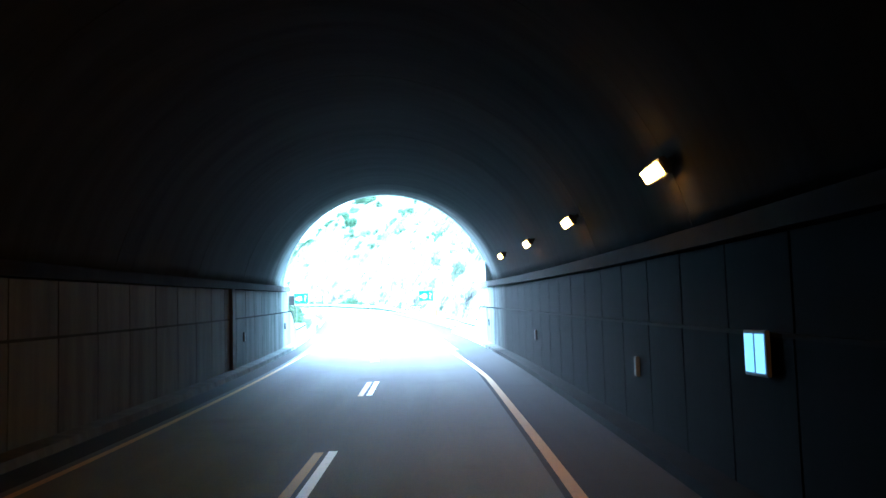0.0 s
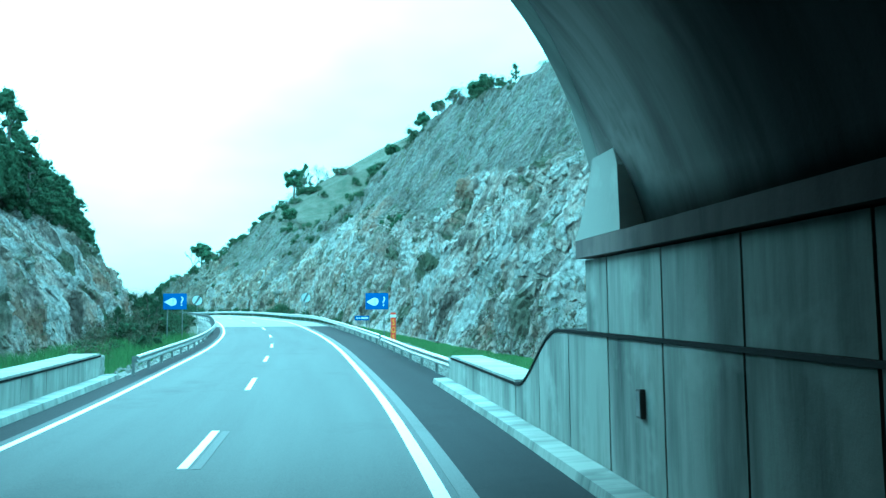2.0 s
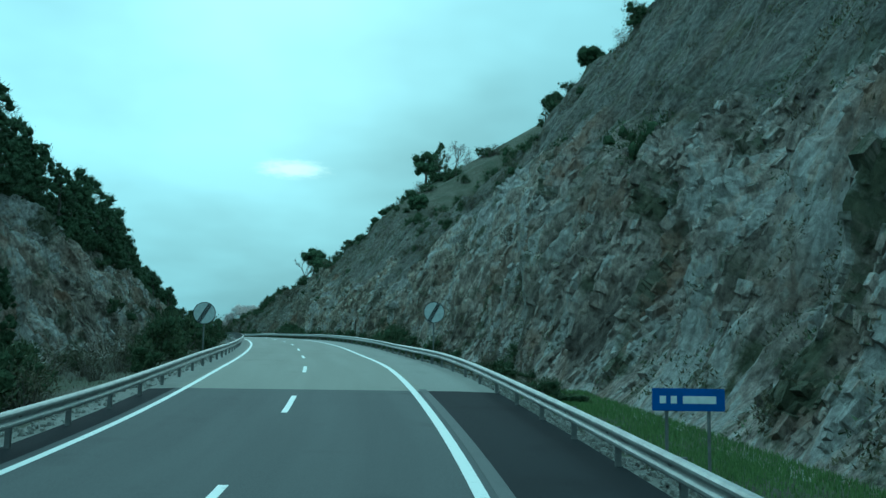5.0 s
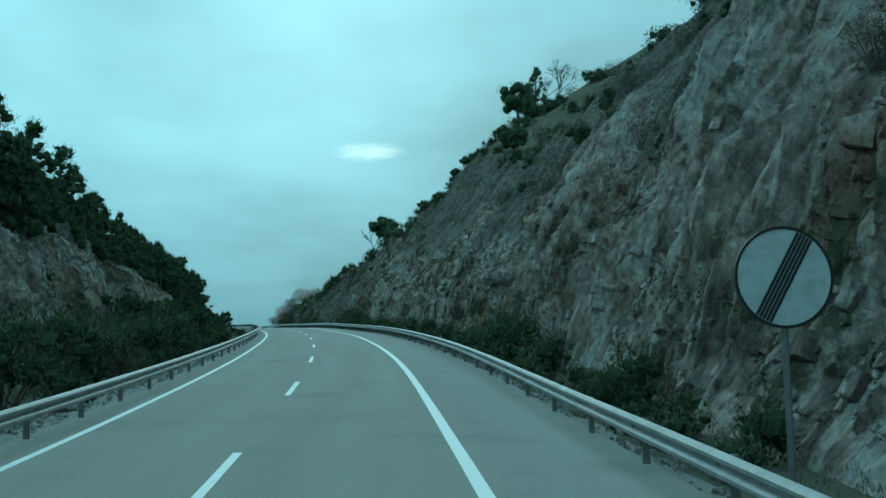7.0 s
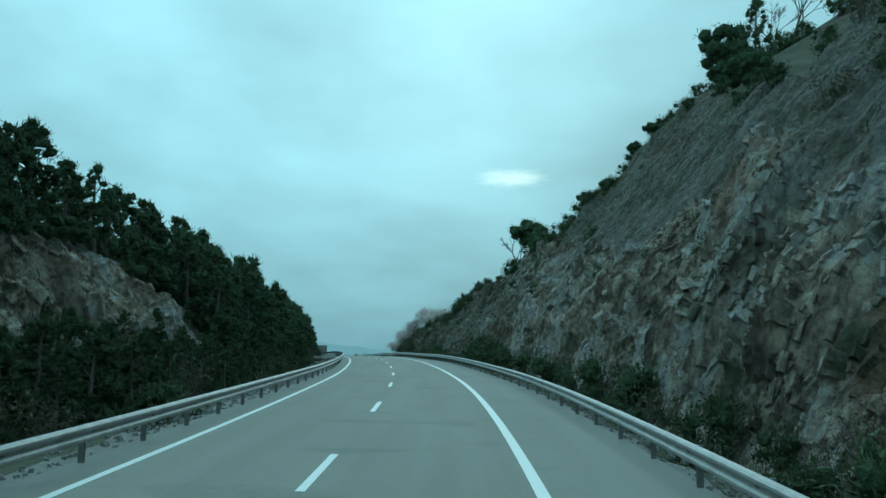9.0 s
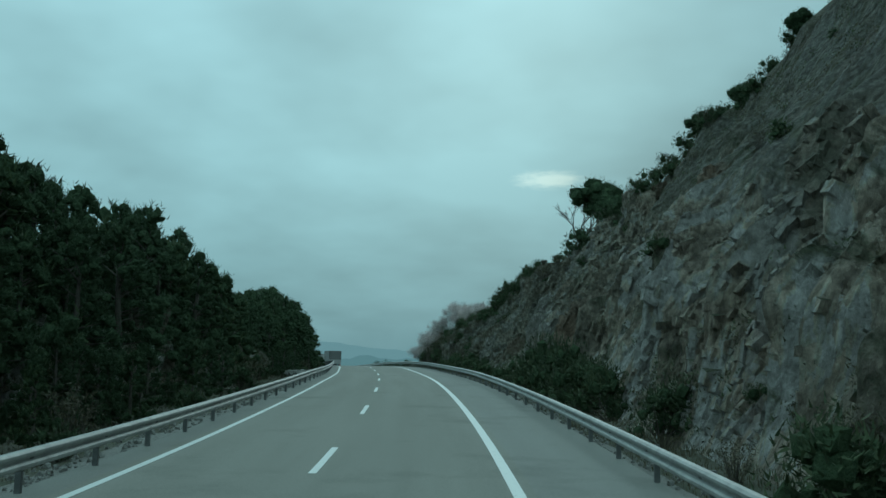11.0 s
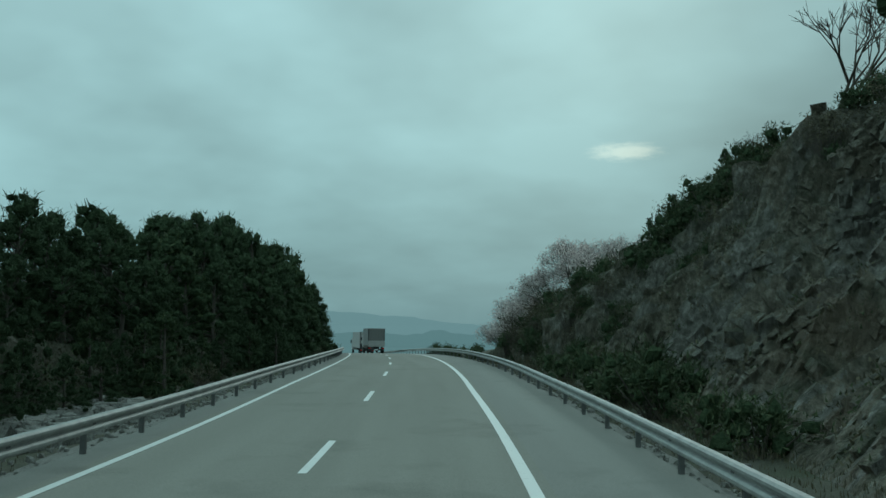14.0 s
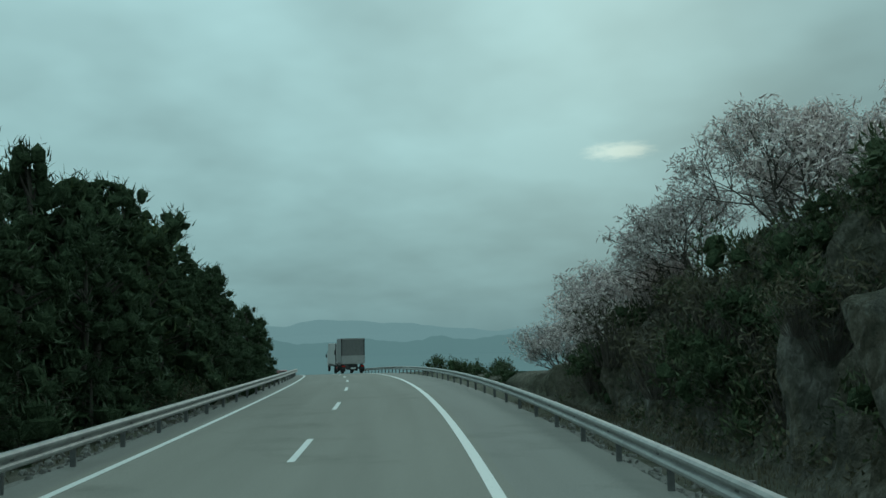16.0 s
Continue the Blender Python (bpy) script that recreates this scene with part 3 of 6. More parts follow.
stripe("edge_line", 1.11, 1.32, 44, 600, M_PAINT)["label"] = "solid white right edge line"
stripe("edge_line", -5.9, -5.74, 46, 600, M_PAINT)["label"] = "solid white left edge line"
stripe("edge_line", 1.1, 1.28, -60, 44, M_PAINT_OLD)["label"] = "grimy yellowed edge line in the tunnel"
stripe("edge_line", -5.93, -5.79, -60, 46, M_PAINT_OLD)["label"] = "grimy yellowed edge line in the tunnel"
stripe("seam", 1.44, 1.68, 43, 119, M_SEAM, 0.005)["label"] = "pale seam beside the edge line"
for n in range(-9, 40):
    e = np.interp(n, (-10, -5, -3, -2, 0, 7, 14, 40), (-36.2, 27.8, 53.8, 66.0, 90.4, 181.9, 275.3, 275.3 + 26 * 13.3))
    stripe("lane_dash", -2.48, -2.33, e - 4.0, e, M_PAINT)
    if e < 66:
        ghost = -2.71 if e < 45 else -2.27
        stripe("lane_dash", ghost, ghost + 0.15, e - 4.1, e - 0.1, M_PAINT_OLD if e < 45 else M_SEAM)

# ---- tunnel ----
UR, UL = 3.65, -7.4           # faces of the side walls
UC, RV, ZV = -1.85, 5.97, 2.12  # middle, radius and height of the vault
PORTAL = 45.5


def vault_section(r):
    a0 = math.asin((3.4 - ZV) / RV)
    angs = np.linspace(a0, math.pi - a0, 40)
    return [(UC + r * math.cos(a), ZV + r * math.sin(a)) for a in angs]


inner, outer = vault_section(RV), vault_section(RV + 0.55)


def skewed(name, prof, s0, s1, mat):
    """A ring of the vault between two ends; both follow the slant of the portal, whose sides reach further out than its crown."""
    pr = np.array(prof)
    skew = np.clip(8.17 - pr[:, 1], 0, 5) * np.interp(pr[:, 0], (-7.5, -2, 3.8), (1.0, 0.8, 0.7))
    skew -= np.where(pr[:, 0] > 0, np.clip(4.3 - pr[:, 1], 0, 2) * 1.6, 0)
    t = np.linspace(0, 1, 26)[:, None]
    lo = np.full(len(pr), s0) + (skew if s0 > 0 else 0)
    ss = lo[None, :] * (1 - t) + (s1 + skew)[None, :] * t
    pts = at(ss, pr[None, :, 0], pr[None, :, 1])
    k, n = len(pr), 26
    f = [(a * k + b, a * k + (b + 1) % k, (a + 1) * k + (b + 1) % k, (a + 1) * k + b) for a in range(n - 1) for b in range(k)]
    for b in range(k // 2 - 1):
        strip = (b, b + 1, k - 2 - b, k - 1 - b)
        f += [tuple((n - 1) * k + q for q in strip), strip[::-1]]
    uv = np.stack(np.broadcast_arrays(ss, np.arange(k)[None, :] * 0.4), -1).reshape(-1, 2)
    return mesh_of(name, pts, f, mat, True, uv)


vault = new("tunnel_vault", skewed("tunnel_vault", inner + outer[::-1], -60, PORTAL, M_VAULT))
tagged(vault, "concrete tunnel vault with a round arch, coloured dark for shade", "tunnel vault", kind="structure")
for s in np.arange(-56, PORTAL - 2, 7.7):
    child("lining_joint", sweep("lining_joint", [(u, z) for u, z in vault_section(RV - 0.006)] + [(u, z) for u, z in vault_section(RV + 0.01)][::-1], s, s + 0.05, M_JOINT, 1), vault)
child("portal_ring", skewed("portal_ring", vault_section(RV) + vault_section(RV + 0.75)[::-1], PORTAL + 0.003, PORTAL + 0.5, M_CONC_LIGHT), vault, "pale concrete ring of the portal")
# Unseen block added behind the camera's start, closing the tube to light.
end = new("wall_tunnel_end", sweep("wall_tunnel_end", [(-9, -0.5), (6, -0.5), (6, 9), (-9, 9)], -61.2, -60.1, M_VAULT, 2))
tagged(end, "unseen wall added far behind to close the tunnel to light", "wall", kind="structure")


def swoop(s, s_a, s_b, hi, lo):
    t = np.clip((s - s_a) / (s_b - s_a), 0, 1)
    return hi + (lo - hi) * (t * t * (3 - 2 * t))


def side_wall(name, face, out, s_up, s_a, s_b, s_end, label, skin):
    """A panelled side wall: a tall part up to s_up, a lower part whose top swoops down to a parapet."""
    wall = new(name)
    tagged(wall, label, "wall", kind="structure")
    sg = 1 if out > 0 else -1
    back = face + sg * 0.45
    joint = 2.05
    s = -58.65
    while s < s_end - 0.1:
        e = min(s + joint, s_end)
        n = 8 if e > s_a - 2 and s < s_b + 1 else 2
        a, b = s + 0.025, e - 0.025
        xs = np.linspace(a, b, n)
        tops = np.array([swoop(x, s_a, s_b, 2.0, 0.78) for x in xs])
        pts = []
        for x, t in zip(xs, tops):
            pts += [at(x, face, -0.05), at(x, face, t - 0.03), at(x, back, t - 0.03), at(x, back, -0.05)]
        f = []
        for i in range(n - 1):
            for k in range(4):
                q = (k + 1) % 4
                f.append((i * 4 + k, i * 4 + q, i * 4 + 4 + q, i * 4 + 4 + k))
        f += [(3, 2, 1, 0), tuple((n - 1) * 4 + k for k in range(4))]
        uv = np.array([(x, z) for x, t in zip(xs, tops) for z in (0, t, t + 0.4, 0)])
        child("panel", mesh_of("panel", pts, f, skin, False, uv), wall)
        if s < s_up - 0.3:
            e2 = min(e, s_up)
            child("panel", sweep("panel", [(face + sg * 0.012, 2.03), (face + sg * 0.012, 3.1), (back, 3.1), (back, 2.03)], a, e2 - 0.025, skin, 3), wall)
        s = e
    core = [(face + sg * 0.03, -0.05), (face + sg * 0.03, 0.7), (back - sg * 0.02, 0.7), (back - sg * 0.02, -0.05)]
    child("joint_core", sweep("joint_core", core, -59.5, s_end - 0.05, M_JOINT, 3), wall, "dark joint strip between panels")
    core = [(face + sg * 0.035, 0.7), (face + sg * 0.035, 3.09), (back - sg * 0.02, 3.09), (back - sg * 0.02, 0.7)]
    child("joint_core", sweep("joint_core", core, -59.5, s_up - 0.06, M_JOINT, 3), wall, "dark joint strip between panels")
    # thin dark coping that follows the lower wall's top
    xs = np.concatenate([np.linspace(-59.5, s_a, 20), np.linspace(s_a, s_b, 16)[1:], np.linspace(s_b, s_end, 5)[1:]])
    pts, f = [], []
    for i, x in enumerate(xs):
        t = swoop(x, s_a, s_b, 2.0, 0.78)
        pts += [at(x, face - sg * 0.02, t - 0.028), at(x, face - sg * 0.02, t + 0.022), at(x, back + sg * 0.02, t + 0.022), at(x, back + sg * 0.02, t - 0.028)]
        if i:
            for k in range(4):
                q = (k + 1) % 4
                f.append((i * 4 - 4 + k, i * 4 - 4 + q, i * 4 + q, i * 4 + k))
    f += [(3, 2, 1, 0), tuple(len(pts) - 4 + k for k in range(4))]
    child("coping", mesh_of("coping", pts, f, M_JOINT), wall, "thin dark coping strip")
    child("parapet_top", sweep("parapet_top", [(face + sg * 0.02, 0.80), (face + sg * 0.02, 0.86), (face + sg * 0.95, 0.86), (face + sg * 0.95, 0.80)], s_b + 0.2, s_end, M_CONC_LIGHT, 2), wall, "wide pale parapet slab")
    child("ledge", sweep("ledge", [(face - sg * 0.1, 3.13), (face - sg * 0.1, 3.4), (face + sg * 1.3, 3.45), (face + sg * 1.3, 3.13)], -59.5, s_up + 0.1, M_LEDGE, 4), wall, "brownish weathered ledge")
    child("kerb", sweep("kerb", [(face - sg * 0.5, -0.05), (face - sg * 0.46, 0.13), (face - sg * 0.03, 0.15), (face - sg * 0.03, -0.05)], -59.5, s_end + 0.6, skin, 3), wall, "low concrete kerb at the wall's foot")
    child("wing", sweep("wing", [(back + sg * 0.02, -0.3), (back + sg * 0.02, 3.1), (face + sg * 1.5, 3.1), (face + sg * 1.5, -0.3)], -59.5, s_up - 0.05, M_CONC, 4), wall, "thick wing wall behind the panels")
    if sg > 0:
        fin = [(47.15, 3.42), (47.2, 4.3), (47.5, 4.85), (48.15, 4.75), (48.4, 4.35), (48.75, 3.9), (49.05, 3.6), (49.3, 3.42)]
        n = len(fin)
        pts = [at(x, u, z) for u in (face - 0.05, face + 0.32) for x, z in fin]
        f = [tuple(range(n))[::-1], tuple(range(n, 2 * n))] + [(i, (i + 1) % n, n + (i + 1) % n, n + i) for i in range(n)]
        child("portal_fin", mesh_of("portal_fin", pts, f, M_CONC_LIGHT), wall, "pale curved concrete fin beside the arch")
    return wall


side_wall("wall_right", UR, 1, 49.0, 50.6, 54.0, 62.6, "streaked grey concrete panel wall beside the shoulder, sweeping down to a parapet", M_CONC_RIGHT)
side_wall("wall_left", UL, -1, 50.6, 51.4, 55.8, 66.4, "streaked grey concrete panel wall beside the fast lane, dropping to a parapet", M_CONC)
child("pilaster", sweep("pilaster", [(UL, 0.1), (UL + 0.12, 0.1), (UL + 0.12, 3.12), (UL, 3.12)], 32.3, 32.8, M_CONC, 1), bpy.data.objects["wall_left"], "narrow concrete pilaster")


def stone_pier(s, u, label):
    pier = new("stone_pier")
    pier.matrix_world = spot(s, u)
    tagged(pier, label, "pier")
    rnd = random.Random(int(s))
    part("core", block(-0.42, 0.42, -0.5, 0.5, -0.1, 0.78, 0.03), M_CONC_LIGHT, pier)
    for i in range(22):
        x, z = rnd.uniform(-0.36, 0.36), rnd.uniform(0.05, 0.7)
        bm = bmesh.new()
        bmesh.ops.create_icosphere(bm, subdivisions=1, radius=rnd.uniform(0.06, 0.12), matrix=Matrix.Translation((0.43 * (1 if u < 0 else -1), x, z)) @ Matrix.Diagonal((0.3, 1.2, 0.9, 1)))
        part("stone", bm, M_CONC_LIGHT, pier)


stone_pier(66.9, UL - 0.5, "pale rubble-stone pier ending the parapet wall")
stone_pier(63.1, UR + 0.5, "pale rubble-stone pier ending the parapet wall")

# rubble-stone wall end beside the mouth
sw = new("stone_wall", sweep("stone_wall", [(6.35, -0.6), (6.35, 3.15), (9.6, 3.15), (9.6, -0.6)], 54.95, 55.8, M_JOINT_PALE, 1))
tagged(sw, "pale rubble-stone wall end beside the tunnel mouth", "wall", kind="structure")
rnd = random.Random(12)
z = -0.3
while z < 3.12:
    h = min(rnd.uniform(0.1, 0.2), 3.2 - z)
    for side, lo, hi in (("end", 6.3, 9.6), ("road", 54.9, 55.8)):
        x = lo
        while x < hi - 0.08:
            w = min(rnd.uniform(0.13, 0.36), hi - x)
            bm = bmesh.new()
            depth = rnd.uniform(0.02, 0.05)
            c = []
            for px, pz in ((x, z), (x + w, z), (x + w, z + h), (x, z + h)):
                j = (rnd.uniform(-0.035, 0.035), rnd.uniform(-0.03, 0.03))
                ix, iz = px + (x + w / 2 - px) * 0.12 + j[0], pz + (z + h / 2 - pz) * 0.16 + j[1]
                if side == "end":
                    c.append((bm.verts.new(at(54.96, px, pz)), bm.verts.new(at(54.95 - depth, ix, iz))))
                else:
                    c.append((bm.verts.new(at(px, 6.36, pz)), bm.verts.new(at(ix, 6.35 - depth, iz))))
            bm.faces.new([q[1] for q in c])
            for i in range(4):
                bm.faces.new((c[i][0], c[(i + 1) % 4][0], c[(i + 1) % 4][1], c[i][1]))
            bmesh.ops.recalc_face_normals(bm, faces=bm.faces)
            part("stone", bm, M_RUBBLE, sw)
            x += w + 0.015
    z += h + 0.015

# sodium lamps on the vault
def tunnel_lamp():
    t = new("tunnel_lamp")
    tagged(t, "glowing orange sodium lamp on the tunnel vault", "tunnel lamp", "lamps along the tunnel vault")
    part("housing", block(-0.52, 0.52, -0.14, 0.14, 0.03, 0.16, 0.03), M_PLASTIC, t, "dark lamp housing")
    part("glass", block(-0.46, 0.46, -0.11, 0.11, -0.03, 0.028, 0.012), M_LAMP, t, "bright orange lamp glass")
    for x in (-0.35, 0.35):
        part("bracket", block(x - 0.03, x + 0.03, -0.05, 0.05, 0.16, 0.42), M_POST, t)
    return t


lamp = tunnel_lamp()
first = True
for n in range(12):
    s = 38.8 - 8.5 * n
    p, q = at(s, 3.36, 4.36), at(s, 2.76, 3.98)
    m4 = look(Vector(p), Vector(q))
    if first:
        lamp.matrix_world, first = m4, False
    else:
        copy_thing(lamp, m4)


def wall_box(s, u, z, w, h, label, mat=M_PLASTIC, d=0.07):
    t = new("wall_box")
    t.matrix_world = spot(s, u, z)
    tagged(t, label, "wall box", "boxes on the tunnel walls")
    sg = -1 if u > 0 else 1
    part("case", block(min(0, sg * d), max(0, sg * d), -w / 2, w / 2, -h / 2, h / 2, 0.008), mat, t)
    part("cover", block(sg * d - 0.004, sg * d + 0.004, -w * 0.4, w * 0.4, -h * 0.42, h * 0.42), M_POST, t, "dull cover plate")


for s, z in ((46.6, 1.2), (30.5, 1.2), (16.0, 1.2)):
    wall_box(s, UR, z, 0.17, 0.36, "small dark box on the concrete wall")
wall_box(48.3, UL, 1.25, 0.17, 0.36, "small dark box on the concrete wall")
wall_box(35.0, UL, 1.25, 0.17, 0.36, "small dark box on the concrete wall")
wall_box(51.1, UL + 0.0, 2.62, 0.3, 0.55, "dark cabinet at the end of the tunnel wall", M_PLASTIC, 0.3)
ws = new("wall_sign")
ws.matrix_world = spot(9.95, UR - 0.02, 1.78)
tagged(ws, "pale lit twin-panel sign on the tunnel wall", "wall sign")
part("frame", block(-0.05, 0, -0.36, 0.36, -0.26, 0.26, 0.01), M_POST, ws)
for a in (-0.17, 0.17):
    part("panel", block(-0.062, -0.05, a - 0.13, a + 0.13, -0.22, 0.22), M_SIGNLIT, ws, "pale lit panel")

# ---- guard rails ----
WAVE = [(0.0, 0.375), (0.05, 0.39), (0.085, 0.425), (0.085, 0.465), (0.05, 0.5), (0.012, 0.52), (0.012, 0.545), (0.05, 0.565), (0.085, 0.6), (0.085, 0.64), (0.05, 0.675), (0.0, 0.69)]


def guard_rail(face, sg, s0, s1, label, spacing=3.2, bend=((60, 63.6, 72, 82, 87), (0.15, 0.15, -0.1, -0.1, 0.0))):
    """sg: the side of the road on which the rail stands; its waves face the road."""
    rail = new("guard_rail")
    rail.matrix_world = Matrix.Identity(4)
    tagged(rail, label, "guard rail", "guard rails")
    prof = [(face - sg * x, z) for x, z in WAVE] + [(face - sg * (x - 0.012), z) for x, z in WAVE[::-1]]
    s = s0
    while s < s1 - 1:
        e = min(s + spacing * 2, s1)
        child("beam", sweep("beam", prof, s, e + 0.06, M_STEEL, 1.6, False, bend=bend if sg > 0 else None), rail)
        s = e
    bm = cube(bmesh.new(), -0.05, 0.05, -0.035, 0.035, -0.4, 0.64)
    post_me = bpy.data.meshes.new("post")
    bm.to_mesh(post_me)
    bm.free()
    post_me.materials.append(M_POST)
    bm = cube(bmesh.new(), -0.09, 0.09, -0.06, 0.06, 0.43, 0.63)
    sp_me = bpy.data.meshes.new("spacer")
    bm.to_mesh(sp_me)
    bm.free()
    sp_me.materials.append(M_POST)
    for s in np.arange(s0 + 0.4, s1, spacing):
        o = float(np.interp(s, *bend)) if sg > 0 else 0.0
        child("post", post_me, rail, m=spot(s, face + o + sg * 0.17))
        if s < 330:
            child("spacer", sp_me, rail, m=spot(s, face + o + sg * 0.07))
    return rail


guard_rail(3.7, 1, 85.9, 420, "long galvanised steel W-beam guard rail beside the shoulder")
guard_rail(3.7, 1, 63.6, 84.7, "short galvanised guard rail running from the parapet")
guard_rail(-6.55, -1, 68.0, 420, "long galvanised steel W-beam guard rail beside the fast lane")

# ---- hillsides ----
TOE_R = ((40, 13.0), (66, 12.0), (78, 10.2), (92, 8.9), (120, 7.6), (150, 7.2), (190, 7.0), (214, 7.3), (240, 7.4), (285, 7.6), (300, 7.4), (311, 6.9), (330, 6.6), (360, 6.6))
RUN_R = ((40, 0.67), (66, 0.56), (78, 0.61), (92, 0.58), (120, 0.58), (150, 0.58), (170, 0.6), (190, 0.64), (214, 0.68), (230, 0.66), (240, 0.66), (250, 0.68), (262, 0.72), (275, 0.79), (285, 0.89), (290, 0.9), (300, 0.87), (304, 0.81), (311, 0.62), (312, 0.62), (330, 0.76), (360, 1.58))
TOP_R = ((44, 6), (58, 8.5), (72, 11.5), (81, 13.0), (90, 17.4), (104, 23), (118, 24.8), (131, 26.2), (147, 24.2), (164, 20.8), (175, 16.8), (190, 16.1), (209, 16.4), (221, 18.1), (230, 21.9), (244, 22.9), (256, 20.8), (269, 18.2), (279, 13.9), (285, 11.2), (293, 11.0), (298, 10.8), (304, 9.8), (308, 7.6), (312, 5.6), (320, 4.2), (328, 2.6), (336, 1.2), (350, 0.5), (420, 0.3))
TOE_L = ((40, -14.5), (100, -14.5), (180, -14.5), (230, -14), (300, -12), (360, -11))
TOP_L = ((40, 11.5), (80, 11.5), (135, 10.5), (180, 8.6), (205, 7.4), (230, 5.6), (262, 4), (290, 2.5), (318, 1.4), (340, 0.4), (420, -0.5))


def table(rows, s):
    return np.interp(s, [r[0] for r in rows], [r[1] for r in rows])


def blocks(a, up, wide, long, seed, soft=0.12):
    """Fractured slabs: each cell stands proud by its own amount, with a narrow sloping edge."""
    aw = a / wide + (fbm(a * 0.3, up * 0.2, 2, seed) - 0.5) * 0.9
    col = np.floor(aw)
    shift = vnoise(col * 7.13, col * 0 + seed, seed + 1) * 9
    uw = up / long + shift + (fbm(a * 0.5, up * 0.3, 1, seed + 2) - 0.5) * 1.2
    row = np.floor(uw)
    v = vnoise(col * 3.7 + 0.5, row * 5.3 + 0.5, seed + 3)
    tilt = (aw - col - 0.5) * (vnoise(col * 2.9, row * 4.1, seed + 4) - 0.3) * 1.2
    edge = np.minimum(np.minimum(aw - col, 1 - aw + col) / soft, np.minimum(uw - row, 1 - uw + row) / (soft * 0.7))
    return (v - 0.5 + tilt) * np.clip(edge, 0, 1) - 0.35 * (1 - np.clip(edge, 0, 1))


def fins(a, up, wide, seed):
    """Tilted slabs standing on edge: each swells slowly, then breaks off; every one has its own height."""
    aw = a / wide + (fbm(a * 0.1, up * 0.07, 2, seed) - 0.5) * 0.9
    col = np.floor(aw)
    f = aw - col
    tall = 0.25 + 1.1 * fbm(col * 5.71 + 0.5, up * 0.3 + col * 3.3, 2, seed + 1)
    return tall * np.where(f < 0.72, (f / 0.72) ** 1.4, (1 - f) / 0.28) - 0.35, aw * wide


SCREE_R = ((40, 0.9), (70, 0.88), (95, 0.74), (120, 0.6), (150, 0.52), (175, 0.5), (198, 0.46), (235, 0.48), (262, 0.64), (280, 0.78), (300, 0.85), (360, 0.85))
SCREE_L = ((40, 0.9), (400, 0.9))


def rock_relief(a, up, frac, line, seed):
    """Relief of the cutting: tilted slabs in the lower part, loose scree and scrub above a wandering line."""
    edge = line + (fbm(a * 0.05, up * 0.05, 3, seed + 70) - 0.5) * 0.75 + (fbm(a * 0.35, up * 0.12, 2, seed + 75) - 0.5) * 0.2
    scree = np.clip((frac - edge) * 6 + 0.5, 0, 1)
    d = (1 - np.abs(2 * fbm(a * 0.1, up * 0.045, 3, seed) - 1) - 0.62) * 2.4
    fin, layer = fins(a, up, 4.4, seed + 20)
    rough = fin * 1.7 + fins(layer + 0.05 * up, up, 1.47, seed + 30)[0] * 1.35 + fins(layer - 0.03 * up, up, 0.66, seed + 35)[0] * 0.42
    rough += blocks(a, up, 1.1, 3.4, seed + 40, 0.25) * 0.5
    d += rough * (1 - 0.78 * scree)
    d += (fbm(a * 0.8, up * 0.3, 2, seed + 60) - 0.5) * (0.8 - 0.3 * scree)
    # rain gullies in the scree
    d -= scree * 0.7 * np.clip(1 - np.abs(2 * fbm(a * 0.28, up * 0.03, 2, seed + 63) - 1) * 5, 0, 1)
    d += (vnoise(a * 2.4, up * 0.6, seed + 66) - 0.5) * (0.4 - 0.15 * scree)
    d += (vnoise(a * 5.2, up * 1.3, seed + 67) - 0.5) * 0.16
    return d, layer, scree


